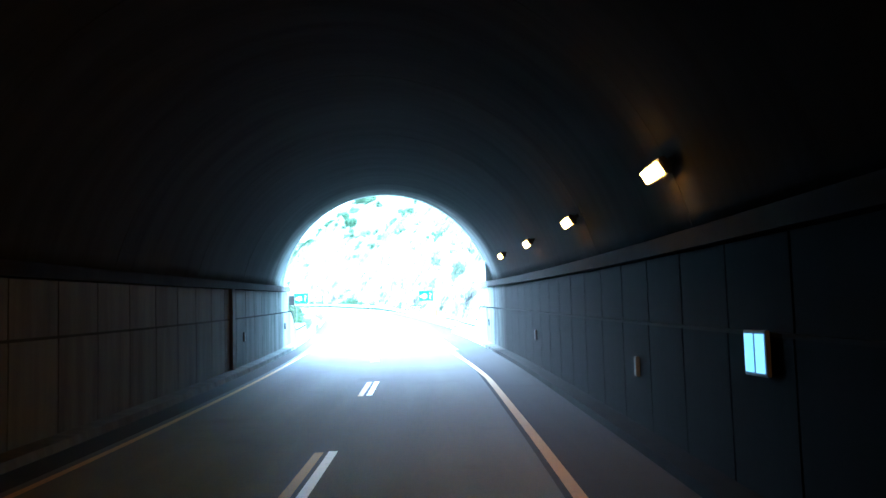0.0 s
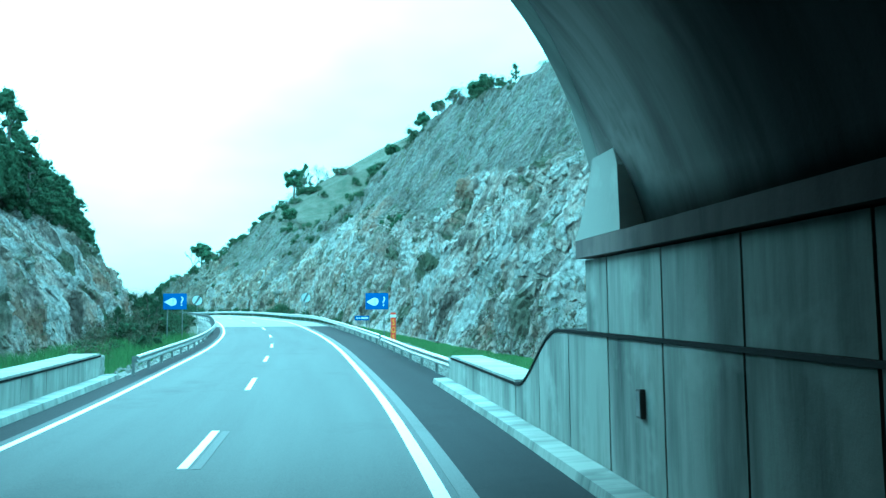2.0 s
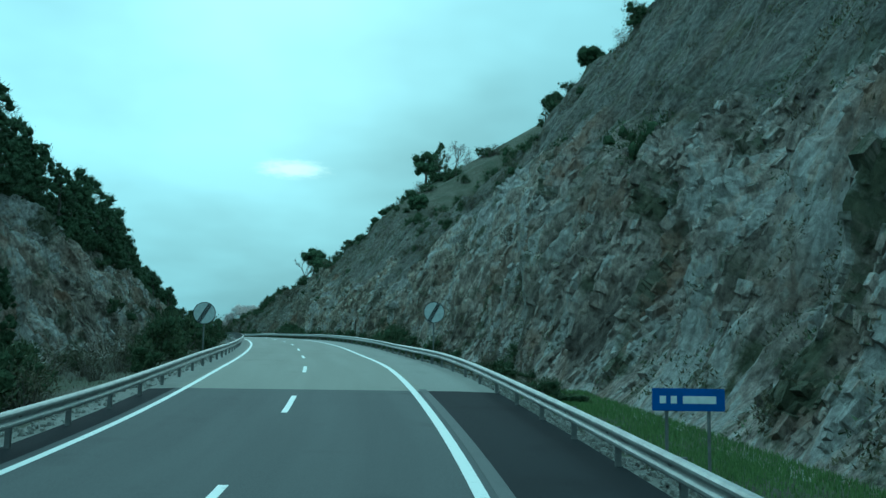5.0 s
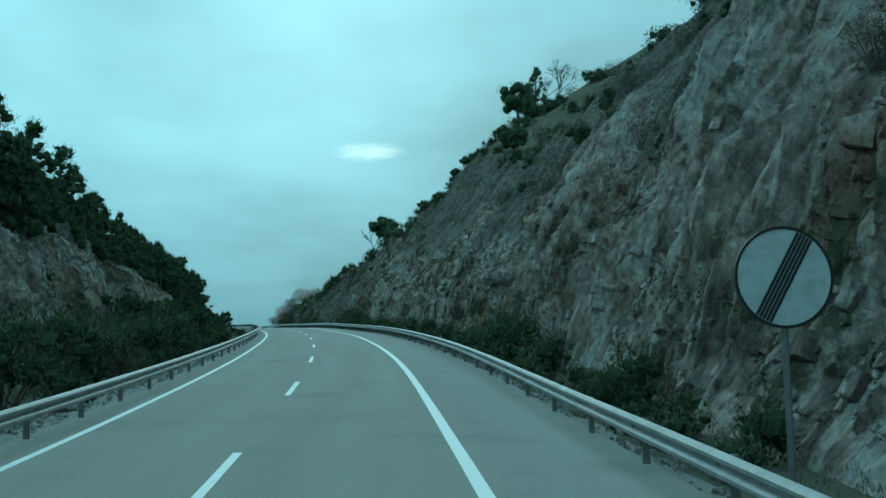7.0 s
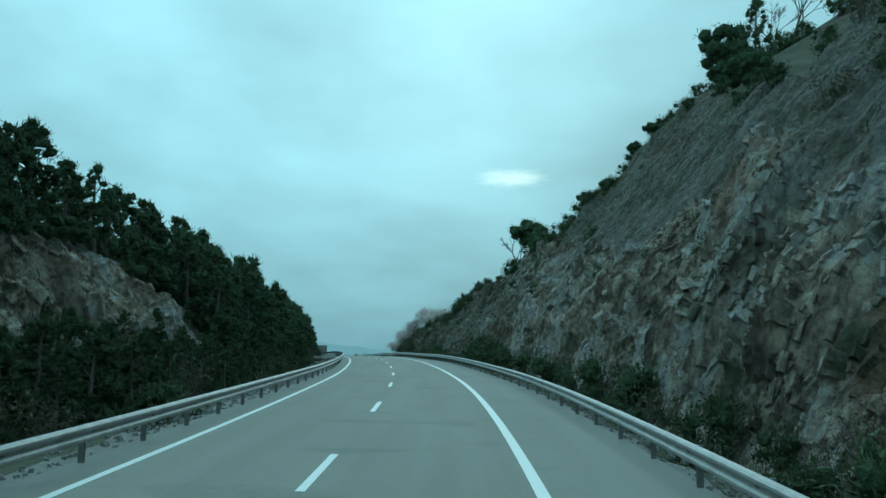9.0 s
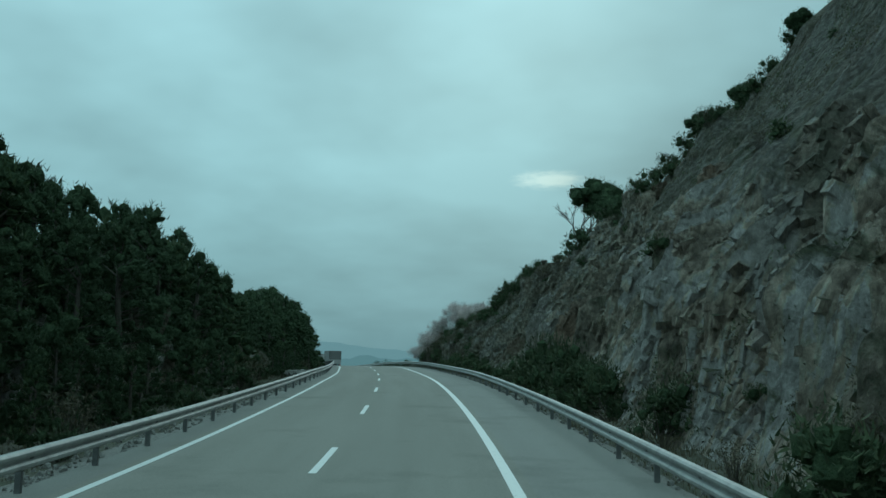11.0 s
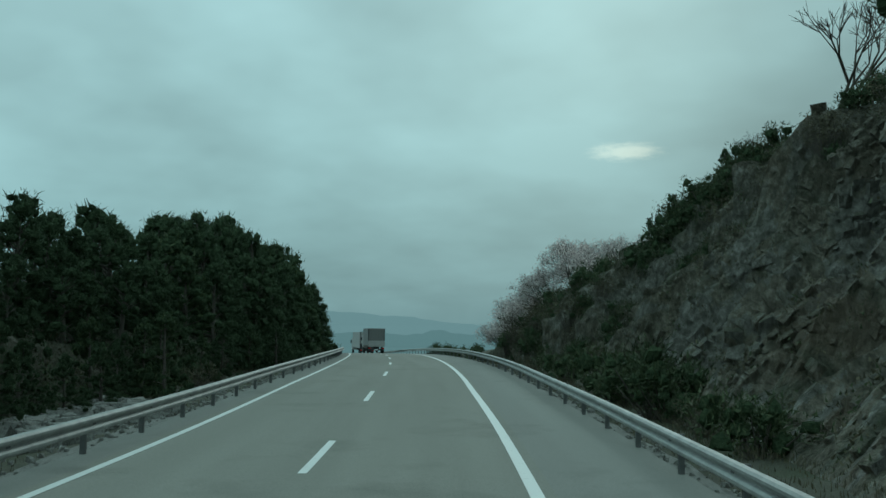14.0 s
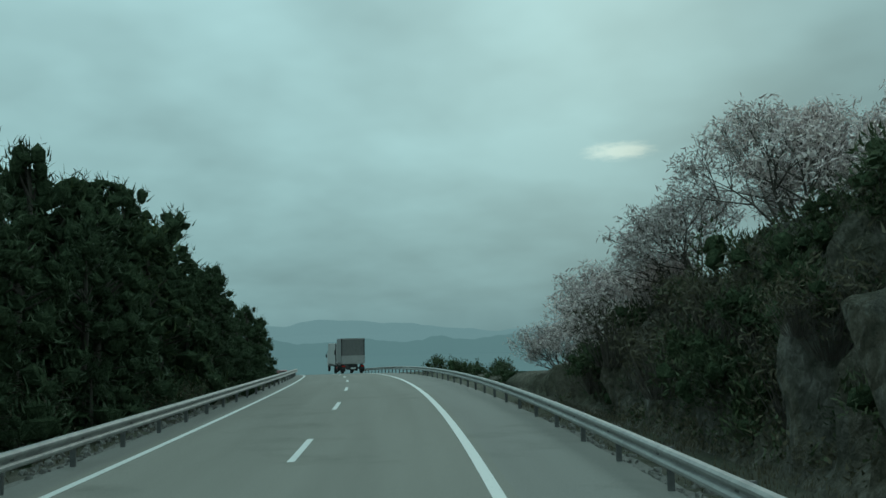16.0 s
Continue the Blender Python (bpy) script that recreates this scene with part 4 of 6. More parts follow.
def hillside(name, sg, s0, s1, ds, rows, toe, run, top, scree_line, seed, label, far=70, climb=0.08, climbs=None):
    """A cutting face and the land above it; the columns of the mesh follow the tilt of the layers."""
    cols = np.arange(s0, s1, ds)
    w = np.concatenate([[-0.05], np.linspace(0, 1, rows), 1 + np.array([0.03, 0.08, 0.16, 0.28, 0.45, 0.7, 1.0, 1.4])])
    A, W = np.meshgrid(cols, w, indexing="ij")
    on = np.clip(W, -0.05, 1)
    S = A
    for _ in range(4):
        H = table(top, S) * (1 + 0.16 * (fbm(S * 0.08, S * 0 + seed, 3, seed) - 0.5))
        K = table(run, S)
        S = A - 0.06 * on * H * np.sqrt(1 + K * K)
    T = np.abs(table(toe, S)) + (fbm(S * 0.06, S * 0 + 3.3, 3, seed + 5) - 0.5) * 1.5
    bulge = np.sin(np.clip(on, 0, 1) * math.pi) * (np.interp(S, (238, 256, 296, 310), (-0.5, 0.8, 0.9, -0.3)) if sg > 0 else -0.5)
    z = on * H
    up = z * np.sqrt(1 + K * K)
    fade = np.clip(on * 6, 0, 1) * np.clip((H - 0.5) / 4, 0.05, 1) * np.where(W > 1, np.clip(1.5 - W, 0, 1) * 0.6, 1)
    d, layer, scree = rock_relief(A, up, on, table(scree_line, S), seed)
    d = (d - 0.35) * fade
    nl = 1 / np.sqrt(1 + K * K)
    u = T + K * z + bulge - d * nl
    z = z + d * K * nl - 0.25
    over = np.clip(W - 1, 0, None)
    climb = climb if climbs is None else table(climbs, S)
    u = u + over * far
    z = z + over * far * climb * np.clip(H / 20, 0.0, 1) * (1 - 0.25 * over) + (fbm(S * 0.2, u * 0.2, 3, seed + 9) - 0.5) * 1.6 * np.clip(over * 6, 0, 1)
    me = grid(name, at(S, sg * u, z), [M_ROCK, M_SCRUBLAND], False, np.stack([layer, up + over * far], -1), ((W[:-1, :-1] > 0.995) | (H[:-1, :-1] < 3.0)).astype(int).ravel(), flip=sg > 0)
    me.attributes.new("scree", "FLOAT", "POINT").data.foreach_set("value", np.maximum(scree, np.clip(over * 20, 0, 1)).astype(np.float32).ravel())
    ob = new(name, me)
    return tagged(ob, label, "hillside", kind="structure"), (S, w, u * sg, z, d), (scree, layer, up)


hill_r, GR, XR = hillside("hillside_right", 1, 46, 356, 0.19, 126, TOE_R, RUN_R, TOP_R, SCREE_R, 3, "steep blasted rock cutting of tilted grey limestone layers with scrub", climbs=((60, 0.5), (100, 0.4), (125, 0.15), (160, 0.06), (222, 0.06), (236, 0.6), (246, 0.72), (256, 0.72), (264, 0.5), (276, 0.1), (286, 0.2), (293, 0.7), (300, 1.0), (306, 0.6), (312, 0.0)))
hill_l, GL, XL = hillside("hillside_left", -1, 46, 352, 0.4, 54, TOE_L, ((40, 0.8), (400, 0.9)), TOP_L, SCREE_L, 11, "lower rocky cutting bank with scrub and pines on top", 60, 0.2)


def ground_of(g, s, w):
    """Station, side place and height of the hillside at station s and way up w."""
    j = int(np.argmin(np.abs(g[1] - w)))
    i = int(np.argmin(np.abs(g[0][:, j] - s)))
    return s, float(g[2][i, j]), float(g[3][i, j])


def rock_slabs(g, x, sg, count, seed, s0, s1, long, label):
    """Angular slabs broken out of the face, lying along the tilt of its layers."""
    rnd = np.random.RandomState(seed)
    gs, gw, gu, gz, _ = g
    scree, layer, up = x
    i, j = rnd.randint(4, len(gs) - 4, count * 3), rnd.randint(3, len(gw) - 12, count * 3)
    keep = (scree[i, j] < 0.4) & (gs[i, j] > s0) & (gs[i, j] < s1) & (fbm(layer[i, j] * 0.35, up[i, j] * 0.12, 3, seed) > rnd.uniform(0.3, 0.62, len(i)))
    i, j = i[keep][:count], j[keep][:count]
    n = len(i)

    def place(a, b):
        return at(gs[a, b], gu[a, b], gz[a, b])

    c = place(i, j)
    ax, au = place(i + 4, j) - place(i - 4, j), place(i, j + 2) - place(i, j - 2)
    au /= np.linalg.norm(au, axis=1)[:, None]
    nn = np.cross(ax, au)
    nn /= np.linalg.norm(nn, axis=1)[:, None]
    nn *= np.where((nn * (at(gs[i, j], 0 * gu[i, j], 4) - c)).sum(1) > 0, 1, -1)[:, None]
    ax = np.cross(au, nn)
    big = rnd.random(n) < 0.22
    wide = np.where(big, rnd.uniform(0.13, 0.3, n), rnd.uniform(0.05, 0.15, n))
    tall = np.where(big, rnd.uniform(0.35, 0.9, n), rnd.uniform(0.1, 0.4, n)) * long
    deep = np.where(big, rnd.uniform(0.12, 0.26, n), rnd.uniform(0.04, 0.14, n))
    turn = rnd.normal(size=(n, 1)) * 0.16
    ax, au = ax + au * turn, au - ax * turn
    lean = rnd.uniform(-0.6, 1.0, n)
    v, uv = np.empty((n, 8, 3)), np.empty((n, 8, 2))
    for k, (sa, su, sn) in enumerate(((-1, -1, 0), (1, -1, 0), (1, 1, 0), (-1, 1, 0), (-1, -1, 1), (1, -1, 1), (1, 1, 1), (-1, 1, 1))):
        da = sa * wide * rnd.uniform(0.55, 1.15, n) * (1 - 0.3 * sn)
        du = su * tall * rnd.uniform(0.55, 1.15, n) * (1 - 0.25 * sn)
        dn = deep * (1 + 0.45 * sa * lean) * rnd.uniform(0.6, 1.1, n) if sn else np.full(n, -0.35)
        v[:, k] = c + ax * da[:, None] + au * du[:, None] + nn * dn[:, None]
        uv[:, k, 0], uv[:, k, 1] = layer[i, j] + da, up[i, j] + du
    f = (np.arange(n) * 8)[:, None, None] + np.array(((4, 5, 6, 7), (0, 1, 5, 4), (1, 2, 6, 5), (2, 3, 7, 6), (3, 0, 4, 7)))[None]
    ob = new("rock_slabs", mesh_of("rock_slabs", v, f.reshape(-1, 4), M_ROCK, False, uv.reshape(-1, 2)))
    return tagged(ob, label, "rock slabs", kind="stuff")


rock_slabs(GR, XR, 1, 30000, 51, 58, 296, 0.5, "broken grey limestone slabs standing proud of the cutting")
rock_slabs(GL, XL, -1, 7000, 52, 58, 240, 0.6, "broken pale and rusty rock blocks on the bank")


# verges between the rails and the cuttings
def verge(name, sg, u_in, toe, s0, s1, label):
    ss = np.arange(s0, s1, 0.8)
    f = np.linspace(0, 1, 18)
    S, F = np.meshgrid(ss, f, indexing="ij")
    far = np.abs(table(toe, S)) + 2.2
    u = u_in + (far - u_in) * F
    z = -0.05 - 0.5 * np.sin(F * math.pi) + (fbm(S * 0.5, u * 0.5, 3, 77) - 0.5) * 0.5 * np.clip(F * 5, 0, 1)
    ob = new(name, grid(name, at(S, sg * u, z), [M_GRAVEL, M_VERGE], True, np.stack([S, u], -1), np.tile(np.where(f[:-1] < 0.1, 0, 1), len(ss) - 1), flip=sg > 0))
    return tagged(ob, label, "verge", kind="structure")


verge("verge_right", 1, 3.9, TOE_R, 46, 640, "grassy verge with gravel edge between guard rail and rock")
verge("verge_left", -1, 6.85, TOE_L, 46, 640, "scrubby verge with gravel edge between guard rail and bank")

# the wide land to the horizon
side = np.concatenate([-np.geomspace(4200, 40, 14), np.linspace(-30, 30, 5), np.geomspace(40, 4200, 14)])
X, Y = np.meshgrid(side - 120, side + 380, indexing="ij")
Zg = -9.0 + (fbm(X * 0.004, Y * 0.004, 3, 5) - 0.5) * 6
land = new("ground", grid("ground", np.stack([X, Y, Zg], -1), M_PLAIN, True))
tagged(land, "wide hazy lowland of fields and woods beyond the crest", "ground", kind="structure")
# embankment that carries the road beyond the cutting
ss = np.arange(300, 640, 3.0)
prof = np.array([(-60, -16), (-22, -5), (-11, -0.6), (-6.8, -0.1), (4.0, -0.1), (9, -0.5), (20, -5), (60, -16)])
bank = new("embankment", grid("embankment", at(ss[:, None], prof[None, :, 0], prof[None, :, 1] - 0.12), M_VERGE, True, flip=True))
tagged(bank, "grassy embankment below the road beyond the crest", "embankment", kind="structure")
# cover over the tunnel, with the slope that rises behind the portal
# The cover is unseen; it keeps outside light from leaking into the tunnel.
ss = np.arange(-62, 47.5, 3.0)
prof = np.array([(-40, 12), (-16, 10.5), (-9.0, 9.4), (-2, 9.6), (6.0, 9.5), (14, 11), (40, 16)])
cover = new("hill_over_tunnel", grid("hill_over_tunnel", at(ss[:, None], prof[None, :, 0], prof[None, :, 1] + 0 * ss[:, None]), M_ROCK, True, np.stack(np.broadcast_arrays(ss[:, None], prof[None, :, 0]), -1), flip=True))
tagged(cover, "unseen rocky cover added over the tunnel to keep light out", "hill", kind="structure")
for nm, u0, u1 in (("rock_fill", 5.2, 26.0), ("rock_fill", -26.0, -8.9)):
    ob = new(nm, sweep(nm, [(u0, -0.5), (u1, -0.5), (u1, 9.4), (u0, 9.4)], -61, 46.4, M_ROCK, 5))
    tagged(ob, "rock beside the tunnel tube", "rock", kind="structure")


def far_hill(name, dist, az0, az1, h, base, seed, mat, label, bumps=9):
    eye = at(293, 0, 2.4)
    az = np.radians(np.linspace(az0, az1, 240))
    t = np.linspace(0, 1, 240)
    top = base + h * np.sin(t * math.pi) ** 0.7 * (0.3 + 1.4 * fbm(t * bumps, t * 0, 4, seed))
    rows = []
    for k, (f, g) in enumerate(((1.0, 0.0), (1.03, 0.55), (1.08, 1.0), (1.25, 0.2))):
        rows.append(np.stack([eye[0] - np.sin(az) * dist * f, eye[1] + np.cos(az) * dist * f, base - 20 + (top - base + 20) * g], -1))
    ob = new(name, grid(name, np.stack(rows), mat, True))
    return tagged(ob, label, "hills", kind="structure")


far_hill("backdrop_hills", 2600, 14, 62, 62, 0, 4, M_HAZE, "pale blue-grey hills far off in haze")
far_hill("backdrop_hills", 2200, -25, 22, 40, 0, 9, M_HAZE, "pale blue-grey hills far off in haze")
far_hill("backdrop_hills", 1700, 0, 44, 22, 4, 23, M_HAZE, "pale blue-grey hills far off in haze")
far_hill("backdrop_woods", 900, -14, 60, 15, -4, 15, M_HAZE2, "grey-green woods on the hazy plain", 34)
rr = np.array([430.0, 700, 1200, 2200, 4200])
aa = np.radians(np.linspace(-60, 80, 60))
mid = at(293, 0, 0)
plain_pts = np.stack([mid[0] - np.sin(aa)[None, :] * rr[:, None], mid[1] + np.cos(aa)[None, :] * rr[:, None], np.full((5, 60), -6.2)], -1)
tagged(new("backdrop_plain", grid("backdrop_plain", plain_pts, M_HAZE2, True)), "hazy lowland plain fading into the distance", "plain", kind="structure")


# ---- trees and shrubs ----
ICO = ((0, 0, -1), (0.72, -0.53, -0.45), (-0.28, -0.85, -0.45), (-0.89, 0, -0.45), (-0.28, 0.85, -0.45), (0.72, 0.53, -0.45), (0.28, -0.85, 0.45), (-0.72, -0.53, 0.45), (-0.72, 0.53, 0.45), (0.28, 0.85, 0.45), (0.89, 0, 0.45), (0, 0, 1))
ICO_F = ((0, 2, 1), (0, 3, 2), (0, 4, 3), (0, 5, 4), (0, 1, 5), (1, 2, 6), (2, 3, 7), (3, 4, 8), (4, 5, 9), (5, 1, 10), (1, 6, 10), (2, 7, 6), (3, 8, 7), (4, 9, 8), (5, 10, 9), (6, 7, 11), (7, 8, 11), (8, 9, 11), (9, 10, 11), (10, 6, 11))


def leaf_cloud(rnd, blobs, count, size, thin=0.26, core=0.0):
    """Small leaf or needle faces on the skin of a set of (centre, radii) clumps, each clump with a dense heart of foliage."""
    verts, faces = [], []
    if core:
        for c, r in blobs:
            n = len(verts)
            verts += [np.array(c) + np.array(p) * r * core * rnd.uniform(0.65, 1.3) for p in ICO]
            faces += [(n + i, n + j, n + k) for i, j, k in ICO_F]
    vol = np.array([b[1][0] * b[1][1] * b[1][2] for b in blobs]) ** 0.7
    for i in rnd.choice(len(blobs), count, p=vol / vol.sum()):
        c, r = blobs[i]
        d = rnd.normal(size=3)
        d /= np.linalg.norm(d)
        p = np.array(c) + d * np.array(r) * rnd.uniform(0.72 if core else 0.55, 1.3 if core else 1.12)
        k = size * rnd.uniform(0.6, 1.5)
        a = rnd.normal(size=3) * 0.6 + (d * 0.8 + (0, 0, 0.8) if core else 0)
        a /= np.linalg.norm(a)
        b = np.cross(a, rnd.normal(size=3))
        b /= np.linalg.norm(b)
        n = len(verts)
        verts += [p - a * k - b * k * thin * 0.8, p - a * k * 0.6 + b * k * thin, p + a * k * 1.15]
        faces.append((n, n + 1, n + 2))
    return verts, faces, np.arange(len(faces)) < (len(ICO_F) * len(blobs) if core else 0)


def limb(verts, faces, p, q, r0, r1, seg=6):
    p, q = np.array(p, float), np.array(q, float)
    d = (q - p) / max(np.linalg.norm(q - p), 1e-6)
    a = np.cross(d, (0.3, 0.9, 0.2))
    a /= np.linalg.norm(a)
    b = np.cross(d, a)
    n = len(verts)
    for c, r in ((p, r0), (q, r1)):
        for i in range(seg):
            t = 2 * math.pi * i / seg
            verts.append(c + (a * math.cos(t) + b * math.sin(t)) * r)
    for i in range(seg):
        j = (i + 1) % seg
        faces.append((n + i, n + j, n + seg + j, n + seg + i))


def tree(name, kind, seed, label, leaf_mat, group, sparse=False):
    rnd = np.random.RandomState(seed)
    t = new(name)
    tagged(t, label, "shrub" if kind in ("shrub", "dry", "thicket") else "tree", group)
    wv, wf, blobs = [], [], []
    count, size = 2600, 0.17
    if kind == "umbrella":
        h = 6.0
        bend = rnd.uniform(-0.4, 0.4, 2)
        base, knee = np.array((0, 0, -0.6)), np.array((bend[0], bend[1], h * 0.42))
        limb(wv, wf, base, knee, 0.2, 0.15, 8)
        limb(wv, wf, knee, (bend[0] * 1.4, bend[1], h * 0.72), 0.15, 0.08, 8)
        for i in range(40):
            d = rnd.normal(size=3)
            d *= rnd.uniform(0.45, 1.0) / np.linalg.norm(d)
            d[2] = max(d[2], -0.55)
            c = np.array((bend[0] + d[0] * 1.75, bend[1] + d[1] * 1.75, h * 0.69 + d[2] * 1.45))
            if i % 2:
                limb(wv, wf, knee + (0, 0, rnd.uniform(0.0, 1.3)), c, 0.05, 0.02, 5)
            q = rnd.uniform(0.42, 0.7)
            blobs.append((c, (q * 1.1, q * 1.1, q)))
        count, size = 4200, 0.095
    elif kind == "pine":
        h = 6.5
        limb(wv, wf, (0, 0, -0.6), (0.1, 0.05, h * 0.55), 0.17, 0.1, 7)
        limb(wv, wf, (0.1, 0.05, h * 0.55), (0.0, 0.0, h * 0.95), 0.1, 0.03, 6)
        for i in range(54 if sparse else 84):
            f = rnd.uniform(0.03, 1.0)
            a = rnd.uniform(0, 6.28)
            r = (1 - f) ** 0.7 * 2.3 * rnd.uniform(0.35, 1.0) + 0.12
            c = np.array((math.cos(a) * r, math.sin(a) * r, h * f))
            if i % 3 == 0:
                limb(wv, wf, (0.08, 0.03, h * f * 0.85), c, 0.05, 0.015, 3)
            q = rnd.uniform(0.28, 0.52) * (1.2 - 0.6 * f) * (1.25 if sparse else 1.0)
            blobs.append((c, (q, q, q * rnd.uniform(0.8, 1.3))))
        for i in range(9):
            a, r = rnd.uniform(0, 6.28), rnd.uniform(0, 0.6)
            blobs.append(((math.cos(a) * r, math.sin(a) * r, h * rnd.uniform(0.82, 0.98)), (0.25, 0.25, 0.5)))
        count, size = 2800, 0.115
        if sparse:
            count, size = 1000, 0.165
    elif kind == "shrub":
        for i in range(9):
            a, r = rnd.uniform(0, 6.28), rnd.uniform(0, 0.8)
            c = np.array((math.cos(a) * r, math.sin(a) * r, rnd.uniform(0.2, 0.95)))
            limb(wv, wf, (0, 0, -0.2), c, 0.03, 0.01, 4)
            q = rnd.uniform(0.28, 0.5)
            blobs.append((c, (q, q, q * rnd.uniform(0.7, 1.2))))
        count, size = 680, 0.075
    elif kind == "thicket":
        for i in range(20):
            a, r = rnd.uniform(0, 6.28), rnd.uniform(0, 0.85)
            c = np.array((math.cos(a) * r, math.sin(a) * r, rnd.uniform(0.1, 1.0) * (1.1 - 0.4 * r)))
            limb(wv, wf, (0, 0, -0.2), c, 0.025, 0.006, 4)
            q = rnd.uniform(0.16, 0.34)
            blobs.append((c, (q, q, q * rnd.uniform(0.8, 1.2))))
        count, size = 1500, 0.05
    elif kind == "dry":
        for i in range(60):
            a, r = rnd.uniform(0, 6.28), rnd.uniform(0.1, 0.9)
            c = np.array((math.cos(a) * r, math.sin(a) * r, rnd.uniform(0.3, 1.2)))
            limb(wv, wf, (math.cos(a) * r * 0.3, math.sin(a) * r * 0.3, -0.2), c, 0.012, 0.004, 3)
            blobs.append((c, (0.25, 0.25, 0.3)))
        count, size = 520, 0.068
    elif kind in ("bare", "almond"):
        tips = []

        def grow(p, d, length, r, depth):
            q = p + d * length
            limb(wv, wf, p, q, r, r * 0.62, 6 if depth > 2 else 4)
            if depth == 0:
                tips.append(q)
                return
            for i in range(3 if depth > 1 else 4):
                e = d + rnd.normal(size=3) * (0.42 if kind == "bare" else 0.5)
                e[2] = abs(e[2]) * 0.8 + 0.22
                grow(q, e / np.linalg.norm(e), length * rnd.uniform(0.62, 0.85), r * 0.6, depth - 1)
            tips.append(q)

        for i in range(1 if kind == "bare" else 3):
            d0 = np.array((rnd.normal() * 0.15, rnd.normal() * 0.15, 1.0)) if kind == "bare" else np.array((rnd.normal() * 0.5, rnd.normal() * 0.5, 1.0))
            grow(np.array((0, 0, -0.4)), d0 / np.linalg.norm(d0), 1.7 if kind == "bare" else 1.25, 0.11 if kind == "bare" else 0.07, 5)
        if kind == "almond":
            blobs = [(p, (0.22, 0.22, 0.22)) for p in tips if p[2] > 0.9]
            count, size = 6500, 0.078
    child("trunk", mesh_of("trunk", wv, wf, M_BARK, True), t)
    if blobs:
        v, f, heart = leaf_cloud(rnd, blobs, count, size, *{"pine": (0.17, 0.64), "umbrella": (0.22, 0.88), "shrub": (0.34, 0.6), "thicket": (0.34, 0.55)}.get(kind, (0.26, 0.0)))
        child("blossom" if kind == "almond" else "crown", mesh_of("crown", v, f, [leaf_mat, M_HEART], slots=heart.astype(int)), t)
    return t


PROTO = {}
for kind, name, mat, label, group, n in (
    ("umbrella", "umbrella_pine", M_PINE, "umbrella pine with a rounded dark crown on the rock crest", "pines along the crest", 3),
    ("pine", "pine_tree", M_PINE, "dense dark green pine beside the road", "pines on the bank", 4),
    ("pine", "young_pine", M_PINE_OLIVE, "olive green young pine on the bank", "pines on the bank", 2),
    ("shrub", "shrub", M_SHRUB, "low dark green scrub bush", "roadside scrub", 3),
    ("dry", "dry_bush", M_DRY, "dry brownish twiggy bush", "roadside scrub", 2),
    ("bare", "bare_tree", M_BARK, "leafless tree with fine grey branches", "bare trees", 2),
    ("almond", "almond_tree", M_BLOSSOM, "almond tree in pale pink blossom with dark branches", "almond trees in blossom", 2),
):
    PROTO.setdefault(name, [])
    PROTO[name] += [tree(name, kind, 100 + 7 * i + len(name), label, mat, group, name == "young_pine") for i in range(n)]
PROTO["thicket"] = [tree("large_bush", "thicket", 300 + i, "large dense dark green bush", M_SHRUB, "roadside scrub") for i in range(3)]
PROTO["far_pine"] = [tree("bank_pine", "pine", 320 + i, "dark green pine on top of the bank", M_PINE, "pines on the bank", True) for i in range(3)]
USED = set()
R = random.Random(7)


def plant(name, s, u, z, scale=1.0, tall=1.0):
    p = at(s, u, z)
    src = R.choice(PROTO["thicket" if name == "shrub" and scale > 1.22 else name])
    m4 = Matrix.LocRotScale(Vector(p), Euler((R.uniform(-0.06, 0.06), R.uniform(-0.06, 0.06), R.uniform(0, 6.28))), Vector((scale, scale, scale * tall)))
    if src.name not in USED:
        USED.add(src.name)
        src.matrix_basis = m4
        return src
    keep = src.scale.copy()
    src.scale = (1, 1, 1)
    ob = copy_thing(src, m4)
    src.scale = keep
    return ob


def plant_on(g, name, s, w, scale=1.0, tall=1.0, sink=0.15):
    s, u, z = ground_of(g, s, w)
    if name == "umbrella_pine" and scale < 1:
        sink = 2.1
    return plant(name, s, u, z - sink * scale, scale, tall)


